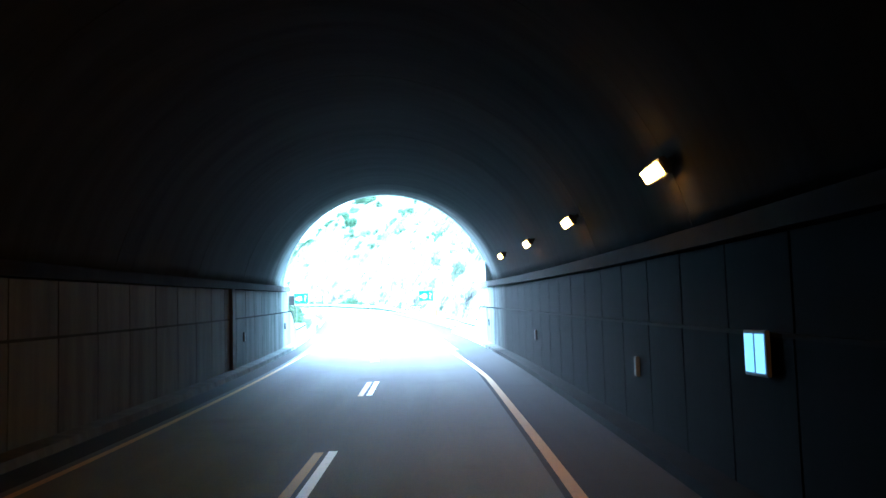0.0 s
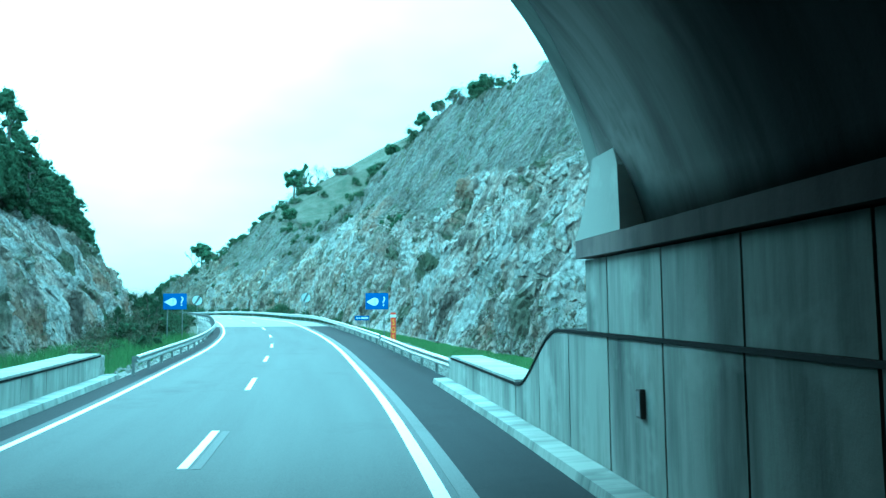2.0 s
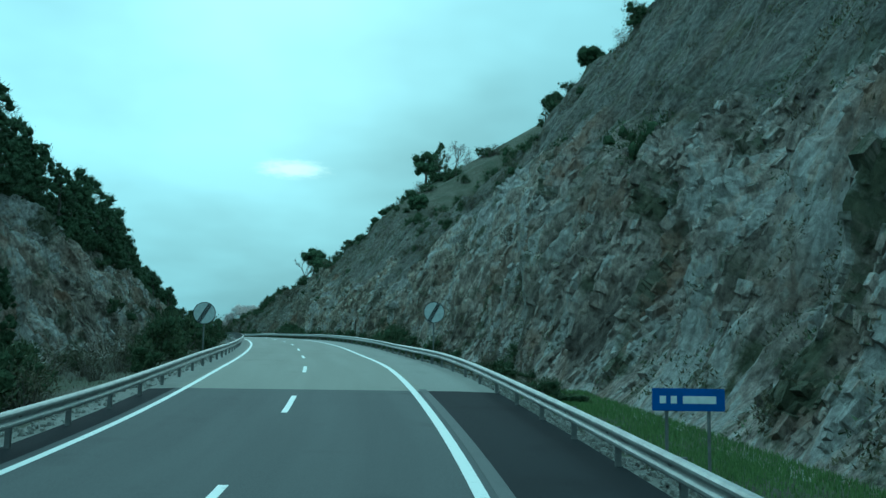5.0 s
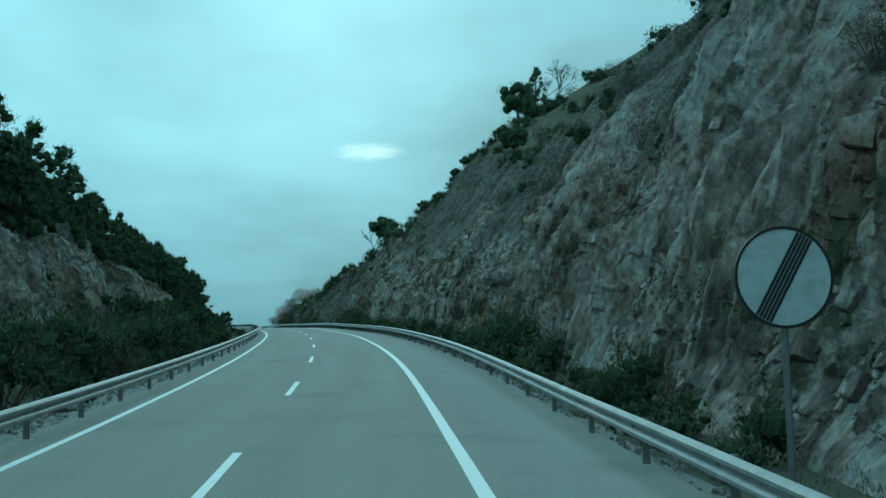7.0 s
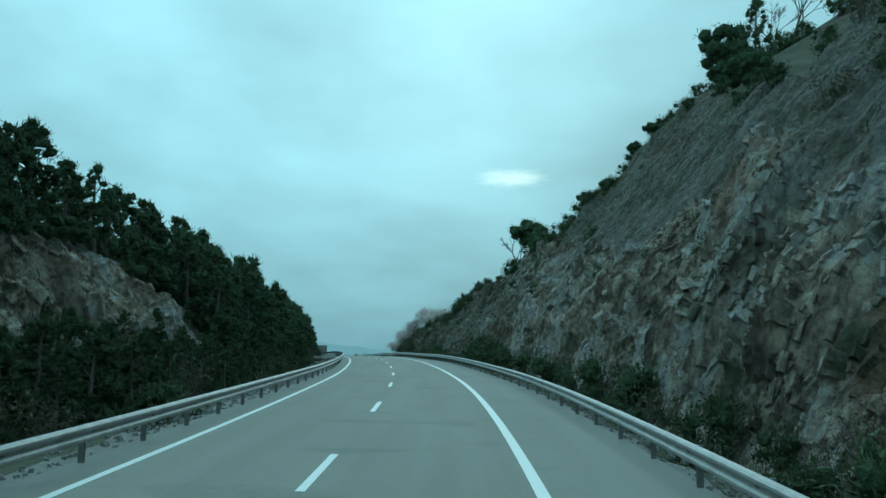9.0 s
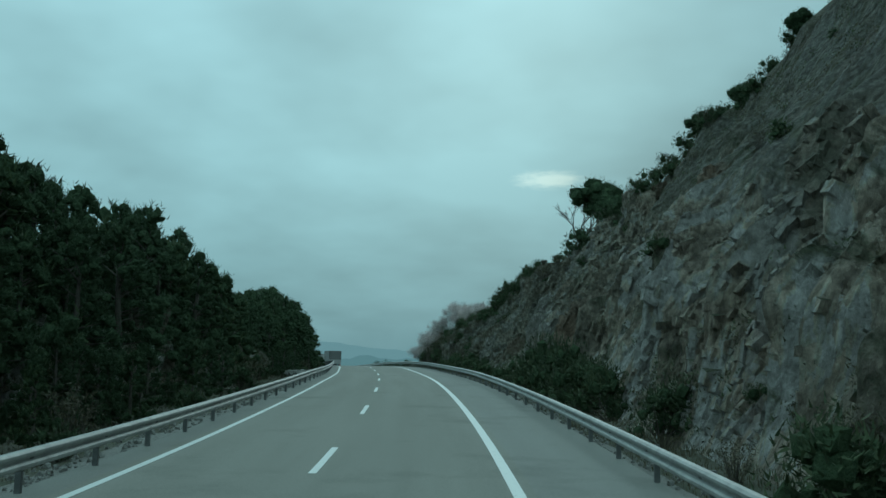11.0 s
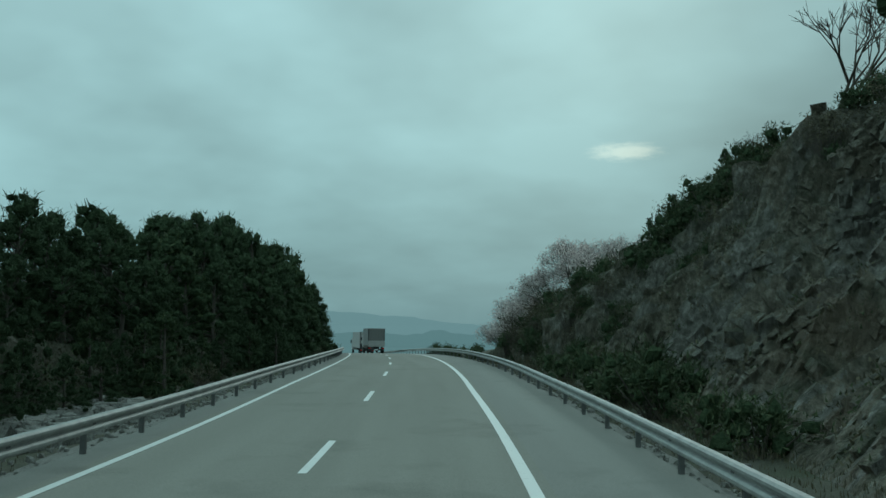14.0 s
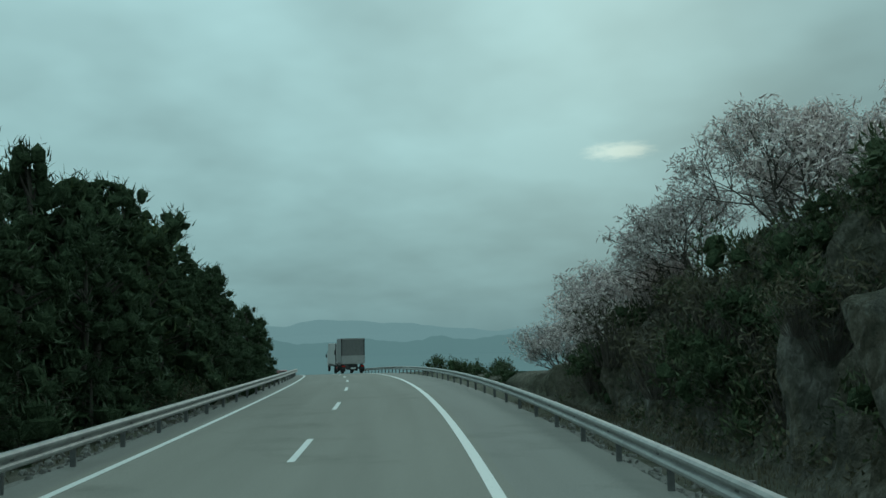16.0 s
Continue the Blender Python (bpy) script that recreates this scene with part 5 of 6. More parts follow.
# right crest: the larger trees, then a loose line of smaller growth
for s, w, n, k in ((118, 1.0, "young_pine", 0.4), (126, 1.01, "umbrella_pine", 0.5), (131, 1.0, "umbrella_pine", 0.65), (141, 1.01, "umbrella_pine", 0.5), (136, 1.0, "shrub", 1.4), (146, 1.0, "umbrella_pine", 0.65), (156, 1.0, "umbrella_pine", 0.6), (148, 1.0, "shrub", 1.5), (150, 1.02, "shrub", 1.7), (163, 1.0, "umbrella_pine", 0.6), (184, 1.0, "shrub", 1.2), (247, 1.0, "umbrella_pine", 0.4), (252, 1.0, "umbrella_pine", 0.5), (259, 1.0, "umbrella_pine", 0.55), (165, 1.0, "young_pine", 0.36),
                   (171, 1.0, "shrub", 1.7), (178, 1.0, "shrub", 1.5), (196, 1.0, "shrub", 1.6), (233, 1.05, "umbrella_pine", 0.6), (254, 1.19, "umbrella_pine", 1.55), (247, 1.17, "pine_tree", 1.15), (240, 1.16, "bare_tree", 1.35), (243, 1.19, "bare_tree", 1.0), (237, 1.12, "shrub", 1.8), (244, 1.12, "shrub", 1.6), (303.2, 1.07, "bare_tree", 1.9), (296.5, 1.1, "umbrella_pine", 1.45), (292, 1.1, "umbrella_pine", 1.1), (291, 1.06, "shrub", 2.6), (295, 1.03, "shrub", 2.2), (288, 1.02, "shrub", 2.4), (284, 1.0, "shrub", 2.2), (280, 1.0, "shrub", 2.0), (302.5, 1.03, "bare_tree", 0.45), (223.8, 1.03, "umbrella_pine", 0.9), (135.3, 1.03, "umbrella_pine", 0.7),
                   (265, 1.0, "umbrella_pine", 0.5), (258, 1.0, "shrub", 1.6), (262, 1.0, "shrub", 1.4), (268, 1.0, "shrub", 1.5), (273, 1.0, "shrub", 1.9), (271, 1.0, "shrub", 1.6), (276, 1.0, "dry_bush", 1.6), (281, 1.0, "bare_tree", 0.35), (286, 1.02, "pine_tree", 0.6),
                   (288, 1.06, "pine_tree", 0.6), (283, 1.05, "pine_tree", 0.5), (284, 1.05, "umbrella_pine", 0.6), (305, 1.03, "pine_tree", 0.45)):
    plant_on(GR, n, s, w, k)
s = 62.0
while s < 312:
    plant_on(GR, R.choice(["shrub", "shrub", "dry_bush"]), s, R.uniform(0.97, 1.05), R.uniform(0.5, 1.1) * (1.5 if 96 < s < 215 else 1.0))
    s += R.uniform(2.0, 4.2)
for i in range(30):
    plant_on(GR, "shrub", R.uniform(64, 96), R.uniform(1.0, 1.14), R.uniform(1.6, 2.8))
for i in range(44):
    plant_on(GR, "shrub", R.uniform(62, 112), R.uniform(1.0, 1.25), R.uniform(1.2, 2.4))
for i in range(26):
    plant_on(GR, R.choice(["far_pine", "shrub", "umbrella_pine"]), R.uniform(50, 100), R.uniform(1.02, 1.4), R.uniform(0.5, 0.9))
# dark growth on the slope above the tunnel mouth
for s, w, n, k in ((64, 0.9, "shrub", 3.4), (66, 1.0, "pine_tree", 0.9), (68, 0.95, "shrub", 3.2), (62, 1.0, "pine_tree", 0.8), (70, 1.02, "far_pine", 0.8), (65, 0.75, "shrub", 2.8), (60, 0.85, "shrub", 3.0), (67, 0.3, "shrub", 2.6), (64, 0.2, "shrub", 2.6), (69, 0.15, "shrub", 2.2), (63, 0.45, "shrub", 2.4), (66, 0.55, "shrub", 2.2), (71, 0.3, "shrub", 1.9)):
    plant_on(GR, n, s, w, k)
for i in range(46):
    plant_on(GR, "shrub" if R.random() < 0.7 else "dry_bush", R.uniform(262, 304), R.uniform(0.72, 1.02), R.uniform(0.8, 1.5))
for i in range(44):
    plant_on(GR, R.choice(["shrub", "shrub", "dry_bush"]), R.uniform(232, 268), R.uniform(1.02, 1.34), R.uniform(0.9, 2.0))
for i in range(40):
    plant_on(GR, "shrub" if R.random() < 0.6 else "dry_bush", R.uniform(138, 196), R.uniform(0.55, 1.0), R.uniform(0.6, 1.3))
# scrub on the rock face and at its foot
plant_on(GR, "shrub", 129.4, 0.42, 2.3)
for i in range(80):
    s = R.uniform(66, 318)
    w = R.random() ** 1.4
    plant_on(GR, "shrub" if R.random() < 0.3 else "dry_bush", s, w, R.uniform(0.45, 1.0))
for i in range(34):
    s = R.uniform(125, 310)
    f = R.uniform(0.75, 1.1)
    plant("shrub" if R.random() < 0.5 else "dry_bush", s, 3.9 + (table(TOE_R, s) - 3.9) * f, -0.4, R.uniform(0.5, 0.9))
# dark bushes beside the foot of the rock
for s, u, k in ((166, 8.4, 2.0), (168, 9.2, 1.7), (178, 9.0, 1.5), (160, 9, 1.4), (150, 9, 1.2), (186, 8, 1.3), (196, 8, 1.6), (204, 8, 1.7), (216, 8, 1.8), (228, 8, 1.6), (240, 8, 1.9), (252, 8.6, 2.1), (256, 9.0, 2.2), (268, 9, 1.3), (277, 9, 1.5), (285, 9, 1.6), (289, 8.0, 1.5), (301, 7.8, 1.6), (66, 11.5, 2.4), (60, 9.5, 2.6), (57, 8.0, 2.2)):
    plant("shrub", s, min(u, table(TOE_R, s) - 0.5), -0.4, k)
# low dark scrub between the rail and the rock
for i in range(64):
    s = R.uniform(116, 205)
    plant("shrub", s, R.uniform(5.0, table(TOE_R, s) + 0.2), -0.45, R.uniform(0.45, 0.8), R.uniform(0.6, 1.0))
# low growth that leaves only the upper part of the far bank bare
for i in range(46):
    plant_on(GL, R.choice(["pine_tree", "young_pine", "shrub"]), R.uniform(186, 228), R.uniform(0.02, 0.2), R.uniform(0.22, 0.38))
for s, w, k in ((176, 1.0, 1.3), (183, 1.0, 1.35), (188, 0.97, 1.3), (194, 0.98, 1.25), (199, 0.95, 1.2), (203, 1.0, 1.2), (208, 0.96, 1.1), (150, 1.0, 1.3), (158, 1.0, 1.25), (166, 1.0, 1.3), (120, 1.0, 1.5), (112, 1.0, 1.7), (104, 1.0, 1.6), (97, 1.0, 1.7)):
    plant_on(GL, "pine_tree", s, w, k, 0.85)
# large bushes between the rail and the rock
for s, u, k, tall in ((243, 7.6, 1.9, 1.1), (246, 7.0, 2.1, 1.25), (249, 7.3, 2.2, 1.3), (252.5, 7.0, 2.0, 1.2), (236, 7.2, 1.7, 1.1), (239.5, 7.0, 1.8, 1.0), (166, 6.9, 1.7, 1.2), (169, 6.7, 1.8, 1.2), (174, 6.6, 1.6, 1.0), (286, 6.9, 1.9, 1.1), (290, 6.7, 1.7, 1.1)):
    plant("shrub", s, u, -0.4, k, tall)
# almonds and bushes at the end of the cutting
for s, u, z, k in ((315.5, 10.6, 4.4, 1.2), (318, 11.4, 4.6, 1.2), (313, 12.6, 5.6, 1.0), (321, 9.6, 3.2, 1.15), (326, 8.6, 1.0, 1.25), (329, 8.8, 0.8, 1.15), (336, 8.2, 0.2, 0.95), (333, 9.6, 0.4, 1.1), (324, 10.2, 2.2, 1.05), (332, 7.8, 0.3, 0.9), (328, 10.4, 1.4, 0.9)):
    plant("almond_tree", s, u, z - 0.4, k)
for i in range(70):
    plant_on(GR, "shrub" if R.random() < 0.6 else "dry_bush", R.uniform(298, 326), R.uniform(0.1, 0.9), R.uniform(0.8, 1.5))
for i in range(44):
    plant_on(GR, "shrub" if R.random() < 0.5 else "dry_bush", R.uniform(297, 312), R.uniform(0.05, 0.6), R.uniform(0.5, 1.1))
for i in range(26):
    plant_on(GR, "shrub", R.uniform(298, 316), R.uniform(0.6, 1.05), R.uniform(1.2, 1.9))
for s, u, k in ((308, 14.5, 0.55), (310, 13.5, 0.5), (312, 14.5, 0.6)):
    plant("pine_tree", s, u, table(TOP_R, s) * 0.95 - 0.4, k)
for s, u, k in ((346, 7.2, 1.2), (352, 7.4, 1.3), (356, 8.4, 1.7), (362, 8.0, 1.3), (372, 8.5, 2.0), (380, 9.5, 1.8), (392, 9, 2.2)):
    plant("shrub", s, u, -0.6, k)

# left bank: pines on top, thicker and nearer the road further on
for i in range(160):
    s = R.uniform(50, 240)
    k = np.interp(s, (66, 80, 94, 106, 140, 160, 180, 190, 204, 215, 240), (1.3, 1.25, 1.1, 0.85, 0.82, 0.95, 0.92, 0.78, 0.78, 0.9, 1.0))
    plant_on(GL, "far_pine" if R.random() < 0.8 else "young_pine", s, R.uniform(0.93, 1.2), R.uniform(0.8, 1.1) * k * 1.3, R.uniform(0.68, 0.85))
for i in range(84):
    s = R.uniform(177, 238)
    plant("pine_tree" if R.random() < 0.5 else "young_pine", s, -R.uniform(10.0, 14.0), -0.4, R.uniform(0.36, 0.58) * np.interp(s, (177, 192, 200, 222, 230), (1, 1, 0.72, 0.72, 1)), R.uniform(0.75, 1.0))
for i in range(16):
    plant("shrub", R.uniform(141, 176), -R.uniform(9.8, 11.6), -0.4, R.uniform(1.6, 2.2), R.uniform(1.0, 1.3))
for i in range(22):
    plant_on(GL, "far_pine", R.uniform(150, 222), R.uniform(0.78, 0.98), R.uniform(0.7, 0.95))
for i in range(36):
    plant("pine_tree" if R.random() < 0.6 else "young_pine", R.uniform(230, 330), -R.uniform(9.4, 12.5), -0.4, R.uniform(0.3, 0.5), R.uniform(0.8, 1.0))
s = 226.0
while s < 374:
    back = np.interp(s, (226, 282, 317, 330, 342, 364), (17, 16.5, 14.4, 12.6, 11.6, 9.8))
    tall = np.interp(s, (226, 250, 263, 273, 284, 293, 303, 315, 323, 332, 342, 347, 362, 372), (10.4, 11.2, 11.3, 9.3, 7.4, 7.5, 8.9, 10.4, 11.1, 10.7, 9.8, 6.9, 6.6, 4.6))
    for row in range(3):
        u = back + (row - 1) * 2.3 + R.uniform(-0.7, 0.7)
        h = tall * (1.0, 0.98, 0.72)[2 - row if row else 2] * R.uniform(0.82, 1.04)
        base = table(TOP_L, s) * 0.5 * np.clip((u - 11) / 6, 0, 1) - 0.4
        k = max(0.35, (h - base) / 7.1)
        if u > 8.9:
            plant("far_pine" if row == 2 else "pine_tree" if R.random() < 0.8 else "young_pine", s + R.uniform(-1, 1), -u, base, k * 1.18, 0.85)
    s += R.uniform(2.0, 3.2)
for i in range(46):
    s = R.uniform(66, 145)
    k = np.interp(s, (66, 80, 94, 106, 140), (1.3, 1.25, 1.1, 0.85, 0.8))
    plant_on(GL, "far_pine", s, R.uniform(0.82, 1.04), R.uniform(0.85, 1.15) * k * 1.25, 0.8)
for i in range(64):
    s = R.uniform(70, 335)
    plant("shrub" if R.random() < 0.4 else "dry_bush", s, -R.uniform(8.4, 13.5), -0.4, R.uniform(0.6, 1.4))
for i in range(36):
    s = R.uniform(60, 240)
    plant_on(GL, "shrub" if R.random() < 0.5 else "dry_bush", s, R.random(), R.uniform(0.6, 1.2))
for i in range(26):
    plant("shrub" if R.random() < 0.6 else "dry_bush", R.uniform(92, 126), -R.uniform(9.6, 13.5), -0.4, R.uniform(0.9, 1.9))
for s, u, k in ((104, -10.5, 0.45), (109, -11.5, 0.55), (113, -10.8, 0.5), (118, -11.5, 0.6), (98, -12.5, 0.4)):
    plant("pine_tree", s, u, -0.4, k)
for p in [o for L in PROTO.values() for o in L]:
    if p.name not in USED:
        for o in (*p.children_recursive, p):
            bpy.data.objects.remove(o)


def grass(name, count, s0, s1, u0, u1, size, mat, label, seed):
    rnd = np.random.RandomState(seed)
    s, u = rnd.uniform(s0, s1, count * 3), rnd.uniform(u0, u1, count * 3)
    keep = fbm(s * 0.5, u * 0.5, 3, seed + 50) + 0.25 * rnd.normal(size=count * 3) > 0.55
    s, u = s[keep][:count], u[keep][:count]
    count = len(s)
    p = at(s, u, -0.3 + 0 * s)
    a = rnd.uniform(0, 6.28, count)
    h = rnd.uniform(0.5, 1.3, count) * size
    w = 0.012
    dx, dy = np.cos(a) * w, np.sin(a) * w
    lean = rnd.normal(size=(count, 2)) * 0.25 * h[:, None]
    v = np.empty((count, 3, 3))
    v[:, 0], v[:, 1] = p + np.stack([dx, dy, 0 * a], -1), p - np.stack([dx, dy, 0 * a], -1)
    v[:, 2] = p + np.stack([lean[:, 0], lean[:, 1], h + 0.05], -1)
    ob = new(name, mesh_of(name, v, np.arange(count * 3).reshape(-1, 3), mat))
    return tagged(ob, label, "grass", kind="stuff")


# low scrub clinging to the rock, too fine to count
def rock_scrub(g, sg, count, seed, s0, s1):
    rnd = np.random.RandomState(seed)
    gs, gw, gu, gz, gd = g
    i = rnd.randint(0, len(gs), count // 3)
    j = rnd.randint(2, len(gw) - 3, count // 3)
    sx, uu, zz, dd = gs[i, j], gu[i, j], gz[i, j], gd[i, j]
    keep = (fbm(sx * 0.16 + 0.1 * zz, zz * 0.22, 4, seed) - 0.12 * dd > 0.48) & (sx > s0) & (sx < s1)
    pick = rnd.choice(np.nonzero(keep)[0], count // 16)
    sx, uu, zz = (np.repeat(q[pick], 16) for q in (sx, uu, zz))
    n = len(sx)
    p = at(sx, uu - 0.12 * sg, zz) + rnd.normal(size=(n, 3)) * (0.17, 0.17, 0.15)
    a = rnd.normal(size=(n, 3))
    a[:, 2] = np.abs(a[:, 2]) + 0.4
    a /= np.linalg.norm(a, axis=1)[:, None]
    b = np.cross(a, rnd.normal(size=(n, 3)))
    b /= np.linalg.norm(b, axis=1)[:, None]
    k = rnd.uniform(0.04, 0.13, n)[:, None]
    v = np.stack([p - b * k * 0.3, p + b * k * 0.3, p + a * k * 1.3], 1)
    ob = new("rock_scrub", mesh_of("rock_scrub", v, np.arange(n * 3).reshape(-1, 3), [M_SHRUB, M_DRY], slots=np.repeat(rnd.random(n // 16) < 0.62, 16).astype(int)))
    return tagged(ob, "dry brown and dark green scrub clinging to the rock", "scrub", kind="stuff")


rock_scrub(GR, 1, 150000, 21, 60, 330)
rock_scrub(GR, 1, 26000, 23, 288, 322)
rock_scrub(GL, -1, 60000, 22, 60, 300)
grass("verge_grass", 90000, 58, 122, 4.9, 10.2, 0.07, M_GRASS, "fresh green grass on the verge below the rock", 1)
grass("verge_grass", 40000, 122, 330, 4.3, 7.5, 0.07, M_DRY, "dry brownish grass on the verge", 2)
grass("verge_grass", 24000, 68, 330, -13, -7.6, 0.08, M_DRY, "dry brownish grass behind the guard rail", 3)
grass("verge_grass", 24000, 62, 106, -14.5, -7.8, 0.55, M_GRASS, "fresh green grass behind the parapet", 4)



def rubble(count, s0, s1, u0, u1, seed, size=0.09):
    rnd = np.random.RandomState(seed)
    base = np.array([(1, 0, -0.5), (-0.5, 0.87, -0.5), (-0.5, -0.87, -0.5), (0.6, 0.4, 0.4), (-0.6, 0.3, 0.5), (0.0, -0.7, 0.4)])
    fc = np.array([(0, 1, 3), (1, 4, 3), (1, 2, 4), (2, 5, 4), (2, 0, 5), (0, 3, 5), (3, 4, 5)])
    s, u = rnd.uniform(s0, s1, count), rnd.uniform(u0, u1, count)
    p = at(s, u, -0.06 - 0.05 * np.abs(u - u0))
    k = size * rnd.uniform(0.4, 1.6, count)[:, None, None]
    a = rnd.uniform(0, 6.28, count)
    rot = np.stack([np.stack([np.cos(a), -np.sin(a), 0 * a], -1), np.stack([np.sin(a), np.cos(a), 0 * a], -1), np.stack([0 * a, 0 * a, 1 + 0 * a], -1)], 1)
    v = p[:, None, :] + np.einsum("nij,vj->nvi", rot, base) * k * rnd.uniform(0.7, 1.3, (count, 6, 1))
    f = (np.arange(count) * 6)[:, None, None] + fc[None]
    ob = new("loose_rubble", mesh_of("loose_rubble", v, f.reshape(-1, 3), M_GRAVEL))
    return tagged(ob, "pale loose stones along the edge of the verge", "rubble", kind="stuff")


rubble(2600, 64, 122, 3.95, 5.2, 31, 0.07)
rubble(1600, 122, 320, 3.95, 4.9, 32, 0.06)
rubble(2600, 67, 330, -7.9, -6.85, 33, 0.07)
rubble(500, 84, 93, 4.4, 6.0, 34, 0.11)
rubble(260, 276, 284, -10.2, -8.0, 35, 0.3)

# ---- signs ----
def info_sign(s, u, label):
    t = new("information_sign")
    t.matrix_world = spot(s, u, 0)
    tagged(t, label, "road sign", "blue information signs")
    part("board", block(-0.78, 0.78, -0.02, 0.02, 2.02, 3.12, 0.012), M_BLUE, t, "blue sign board")
    for x in (-0.5, 0.5):
        part("post", rod(0.035, 0.035, 2.6, 10, Matrix.Translation((x, 0.06, -0.5))), M_POST, t)
    shell = [(-0.72, 2.52), (-0.5, 2.66), (-0.3, 2.78), (-0.12, 2.82), (0.02, 2.76), (0.1, 2.64), (0.11, 2.5), (0.05, 2.36), (-0.07, 2.27), (-0.24, 2.26), (-0.42, 2.34), (-0.6, 2.45)]
    part("emblem", outline(shell, -0.03, -0.022), M_SIGN_WHITE, t, "pale shell-shaped emblem")
    part("emblem_line", outline([(-0.13, 2.3), (-0.1, 2.3), (-0.13, 2.8), (-0.16, 2.8)], -0.034, -0.031), M_BLUE, t)
    q = text_mesh("?", 0.92)
    q.materials.clear()
    q.materials.append(M_SIGN_WHITE)
    child("letter", q, t, "white question mark", pose(0.46, -0.028, 2.25, 90, 0, 0))
    return t


info_sign(95.2, 4.6, "blue information sign with pale shell emblem and question mark")
info_sign(99.2, -8.95, "blue information sign with pale shell emblem and question mark")

ps = new("place_sign")
ps.matrix_world = spot(104.5, 4.75, 0)
tagged(ps, "small blue name plate sign on posts behind the guard rail", "road sign")
part("board", block(-0.6, 0.6, -0.015, 0.015, 1.02, 1.38, 0.008), M_BLUE, ps, "small blue plate")
for x in (-0.35, 0.35):
    part("post", rod(0.03, 0.03, 1.6, 8, Matrix.Translation((x, 0.05, -0.5))), M_POST, ps)
for x0, x1 in ((-0.48, -0.38), (-0.3, -0.2), (-0.1, 0.45)):
    part("bar", block(x0, x1, -0.022, -0.016, 1.14, 1.26), M_SIGN_WHITE, ps, "pale bar of writing")

sos = new("emergency_post")
sos.matrix_world = spot(87.4, 4.62, 0)
tagged(sos, "red emergency telephone post with yellow letters and a white band", "emergency post")
part("column", block(-0.14, 0.14, -0.14, 0.14, -0.3, 1.62, 0.02), M_RED, sos, "red column")
part("band", block(-0.16, 0.16, -0.16, 0.16, 1.625, 1.79, 0.01), M_SIGN_WHITE, sos, "white band")
part("cap", block(-0.145, 0.145, -0.145, 0.145, 1.795, 1.91, 0.015), M_RED, sos, "red cap")
part("foot", block(-0.2, 0.2, -0.2, 0.2, -0.32, -0.04, 0.02), M_CONC_LIGHT, sos, "concrete foot")
for k, ch in enumerate("SOS"):
    for rot, off in ((0, (0, -0.143)), (-90, (-0.143, 0))):
        q = text_mesh(ch, 0.5)
        q.transform(Matrix.Diagonal((0.62, 1, 1, 1)))
        q.materials.clear()
        q.materials.append(M_YELLOW)
        child("letter", q, sos, "yellow letter", pose(off[0], off[1], 1.18 - k * 0.46, 90, 0, rot))


def end_sign(s, u, label, zc=2.62):
    t = new("restriction_end_sign")
    t.matrix_world = spot(s, u, 0)
    tagged(t, label, "road sign", "round signs that end restrictions")
    n = 40
    r = 0.56
    ring = [(math.cos(2 * math.pi * i / n), math.sin(2 * math.pi * i / n)) for i in range(n)]
    part("disc", outline([(x * r, zc + z * r) for x, z in ring], -0.02, 0.0), M_SIGN_GREY, t, "dull white round face")
    bm = bmesh.new()
    vs = [[bm.verts.new((x * q, y, zc + z * q)) for x, z in ring] for q, y in ((r + 0.012, -0.026), (r - 0.022, -0.026), (r - 0.022, -0.021), (r + 0.012, 0.004))]
    for a in range(4):
        for i in range(n):
            j = (i + 1) % n
            bm.faces.new((vs[a][i], vs[a][j], vs[(a + 1) % 4][j], vs[(a + 1) % 4][i]))
    bmesh.ops.recalc_face_normals(bm, faces=bm.faces)
    part("rim", bm, M_BLACK, t, "thin black rim")
    ca, sa = math.cos(math.radians(60)), math.sin(math.radians(60))
    for k in range(-2, 3):
        o = k * 0.043
        half = math.sqrt((r - 0.03) ** 2 - o * o)
        q = [(-half, o - 0.0175), (half, o - 0.0175), (half, o + 0.0175), (-half, o + 0.0175)]
        part("stripe", outline([(x * ca - y * sa, zc + x * sa + y * ca) for x, y in q], -0.025, -0.0205), M_BLACK, t)
    part("post", rod(0.04, 0.04, 3.0, 10, Matrix.Translation((0, 0.045, -0.5))), M_POST, t, "grey steel post")


end_sign(137.2, 4.42, "round dull white sign with black diagonal stripes behind the guard rail")
end_sign(137.4, -7.6, "round dull white sign with black diagonal stripes beside the fast lane", 2.28)


# ---- vehicles ----
def wheel(parent, x, y, r=0.5, w=0.3):
    tyre = part("wheel", rod(r, r, w, 20, pose(x - w / 2, y, r, 0, 90, 0)), M_RUBBER, parent, "black tyre")
    part("rim", rod(r * 0.55, r * 0.55, w + 0.02, 14, pose(x - w / 2 - 0.01, y, r, 0, 90, 0)), M_POST, tyre)


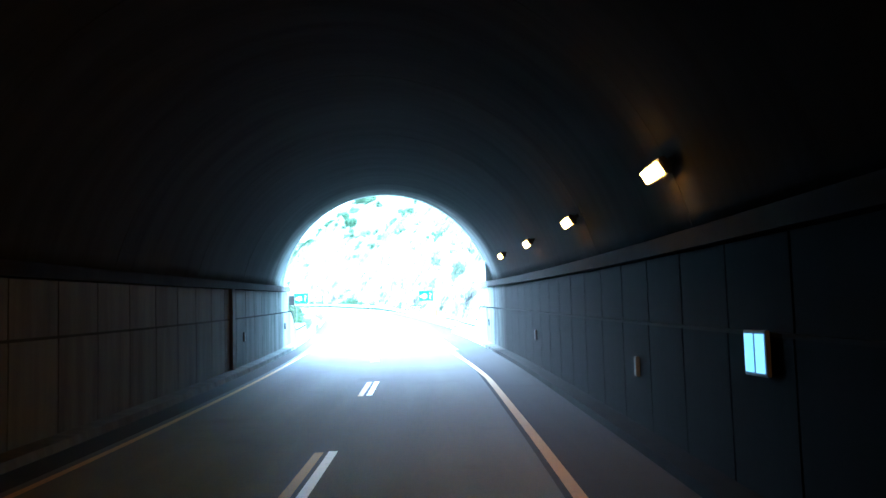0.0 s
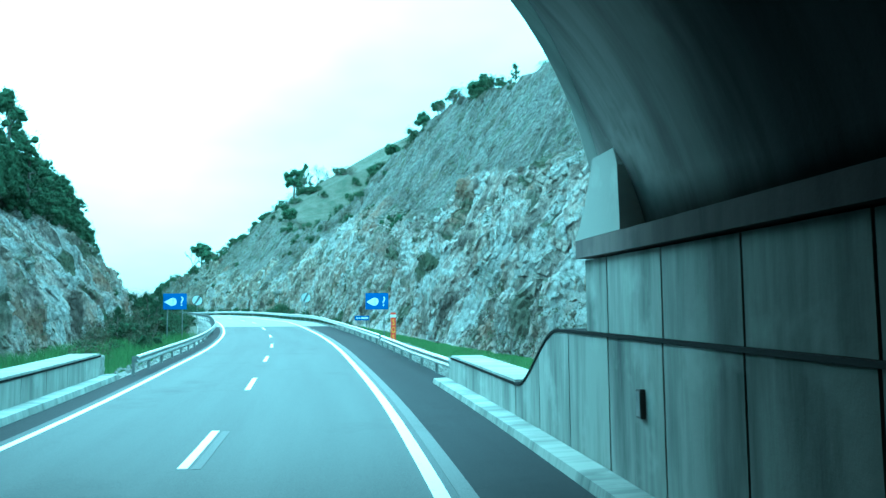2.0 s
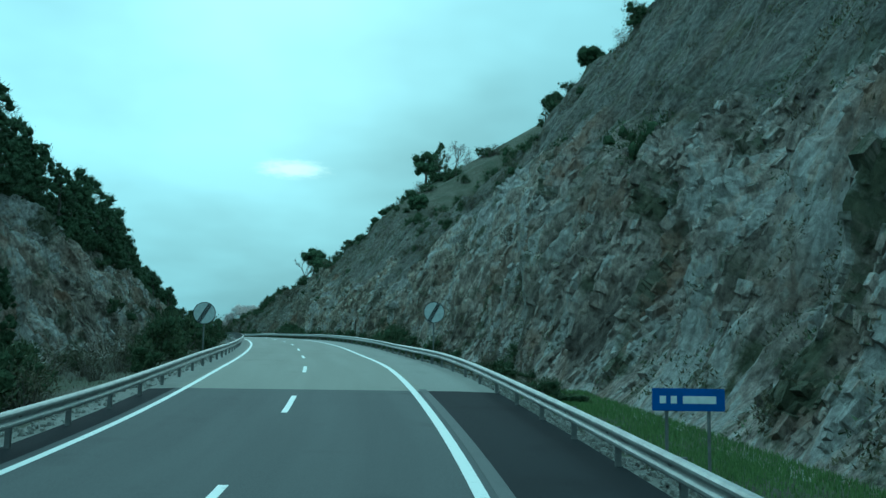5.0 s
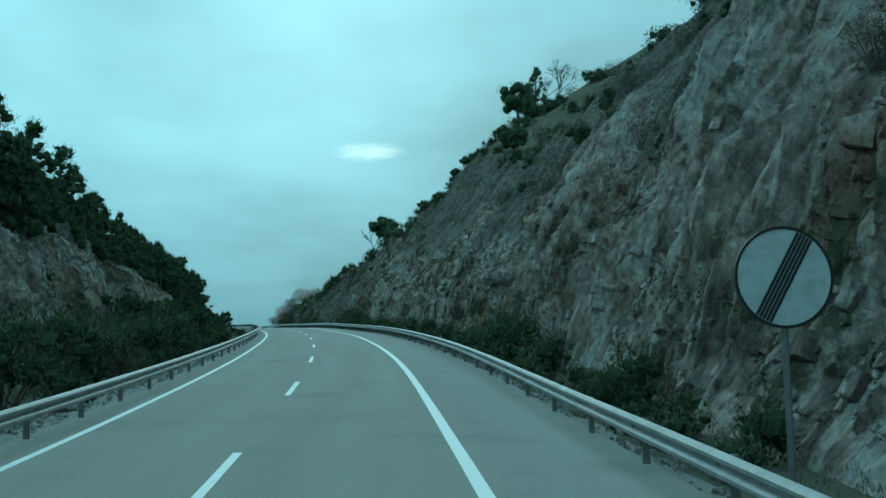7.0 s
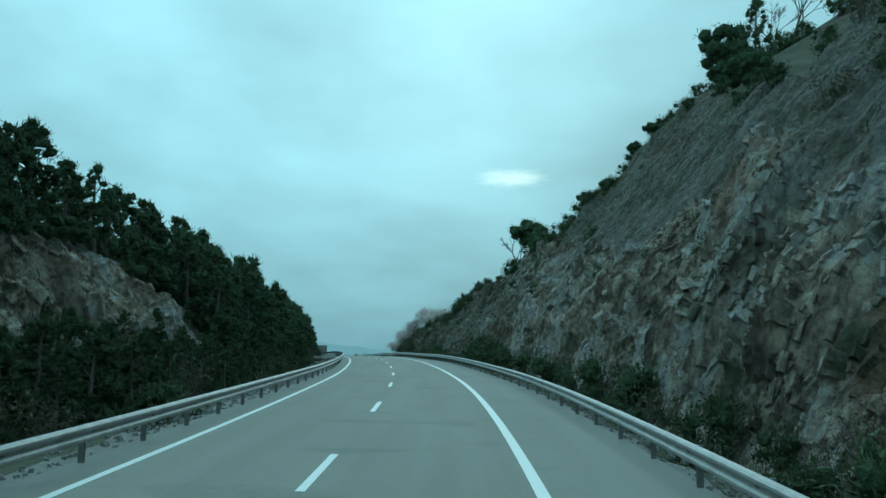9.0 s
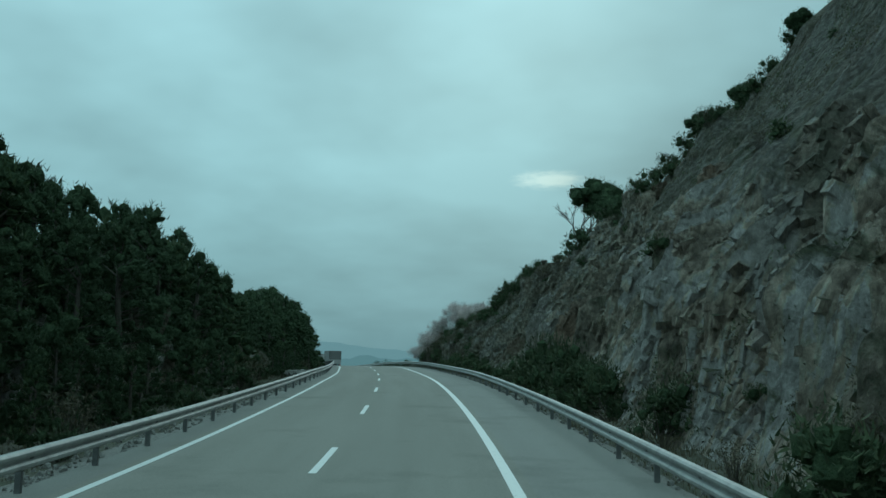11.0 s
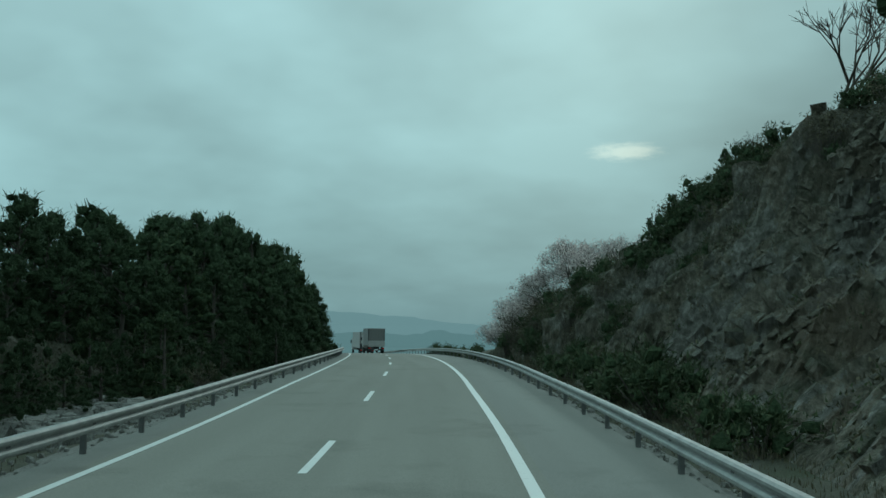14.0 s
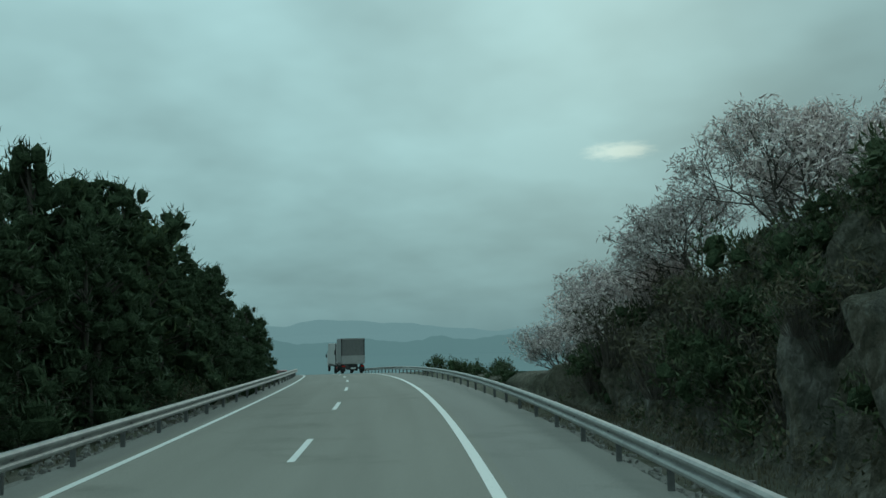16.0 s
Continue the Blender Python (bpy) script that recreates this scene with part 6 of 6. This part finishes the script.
def box_truck(s, u, body, tail, label, length=8.5, width=2.5, height=3.75):
    t = new("box_truck")
    t.matrix_world = spot(s, u, 0)
    tagged(t, label, "truck")
    w = width / 2
    part("cargo_box", block(-w, w, 0, length, 1.15, height, 0.05), body, t)
    part("roof_edge", block(-w - 0.015, w + 0.015, -0.02, 0.1, height - 0.1, height + 0.02, 0.01), M_TRUCK_PALE, t)
    part("tail_lift", block(-w + 0.02, w - 0.02, -0.1, -0.02, 1.05, 1.95, 0.02), tail, t, "pale tail lift")
    for x in (-w + 0.05, w - 0.05):
        part("corner_post", block(x - 0.05, x + 0.05, -0.05, 0.05, 1.15, height - 0.05, 0.01), M_TRUCK_DARK, t)
    part("chassis", block(-0.45, 0.45, 0.1, length + 2.0, 0.65, 1.12), M_TRUCK_DARK, t)
    part("bumper", block(-w + 0.08, w - 0.08, -0.08, 0.04, 0.5, 0.72, 0.02), M_TRUCK_DARK, t)
    part("number_plate", block(-0.26, 0.26, -0.1, -0.082, 0.55, 0.67), M_SIGN_WHITE, t)
    for sg in (-1, 1):
        part("tail_light", block(sg * 1.0 - 0.17, sg * 1.0 + 0.17, -0.11, -0.082, 0.74, 0.9, 0.01), M_TAIL, t)
        wheel(t, sg * (w - 0.22), 1.9)
        wheel(t, sg * (w - 0.22), length + 1.0)
        part("mud_flap", block(sg * (w - 0.22) - 0.28, sg * (w - 0.22) + 0.28, 1.15, 1.18, 0.2, 0.8), M_RUBBER, t)
        part("mirror", block(sg * (w + 0.12) - 0.1, sg * (w + 0.12) + 0.1, length + 1.6, length + 1.7, 1.9, 2.4, 0.02), M_TRUCK_DARK, t)
    part("cab", block(-w + 0.06, w - 0.06, length + 0.25, length + 2.2, 0.7, 2.9, 0.12), M_TRUCK_PALE, t)
    part("windscreen", block(-w + 0.2, w - 0.2, length + 2.2, length + 2.215, 1.7, 2.6), M_GLASS, t)
    return t


box_truck(388.0, -0.6, M_TRUCK_GREY, M_TRUCK_PALE, "grey box truck with a pale tail lift on the motorway")
box_truck(408.0, 0.2, M_TRUCK_PALE, M_TRUCK_DARK, "large pale box truck ahead of the smaller grey one", 11.0, 2.5, 3.9)

car = new("car")
car.matrix_world = spot(455.0, -4.3, 0)
tagged(car, "small red car far ahead in the fast lane", "car")
prof = [(-2.0, 0.35), (-2.02, 0.85), (-1.75, 0.98), (-1.3, 1.42), (0.3, 1.45), (1.0, 0.98), (1.95, 0.82), (2.0, 0.35)]
bm = bmesh.new()
ra, rb = [bm.verts.new((-0.84, y, z)) for y, z in prof], [bm.verts.new((0.84, y, z)) for y, z in prof]
bm.faces.new(ra), bm.faces.new(rb[::-1])
for i in range(len(prof)):
    j = (i + 1) % len(prof)
    bm.faces.new((ra[i], rb[i], rb[j], ra[j]))
bmesh.ops.recalc_face_normals(bm, faces=bm.faces)
bmesh.ops.bevel(bm, geom=list(bm.edges), offset=0.06, segments=2, affect="EDGES")
part("body", bm, M_CAR_RED, car)
part("rear_window", outline([(-0.65, -0.19), (0.65, -0.19), (0.55, 0.19), (-0.55, 0.19)], -0.01, 0.01), M_GLASS, car, m=pose(0, -1.545, 1.2, -44, 0, 0))
for sg in (-1, 1):
    part("tail_light", block(sg * 0.62 - 0.14, sg * 0.62 + 0.14, -2.05, -2.0, 0.7, 0.85, 0.01), M_TAIL, car)
    for y in (-1.25, 1.25):
        wheel(car, sg * 0.74, y, 0.31, 0.2)
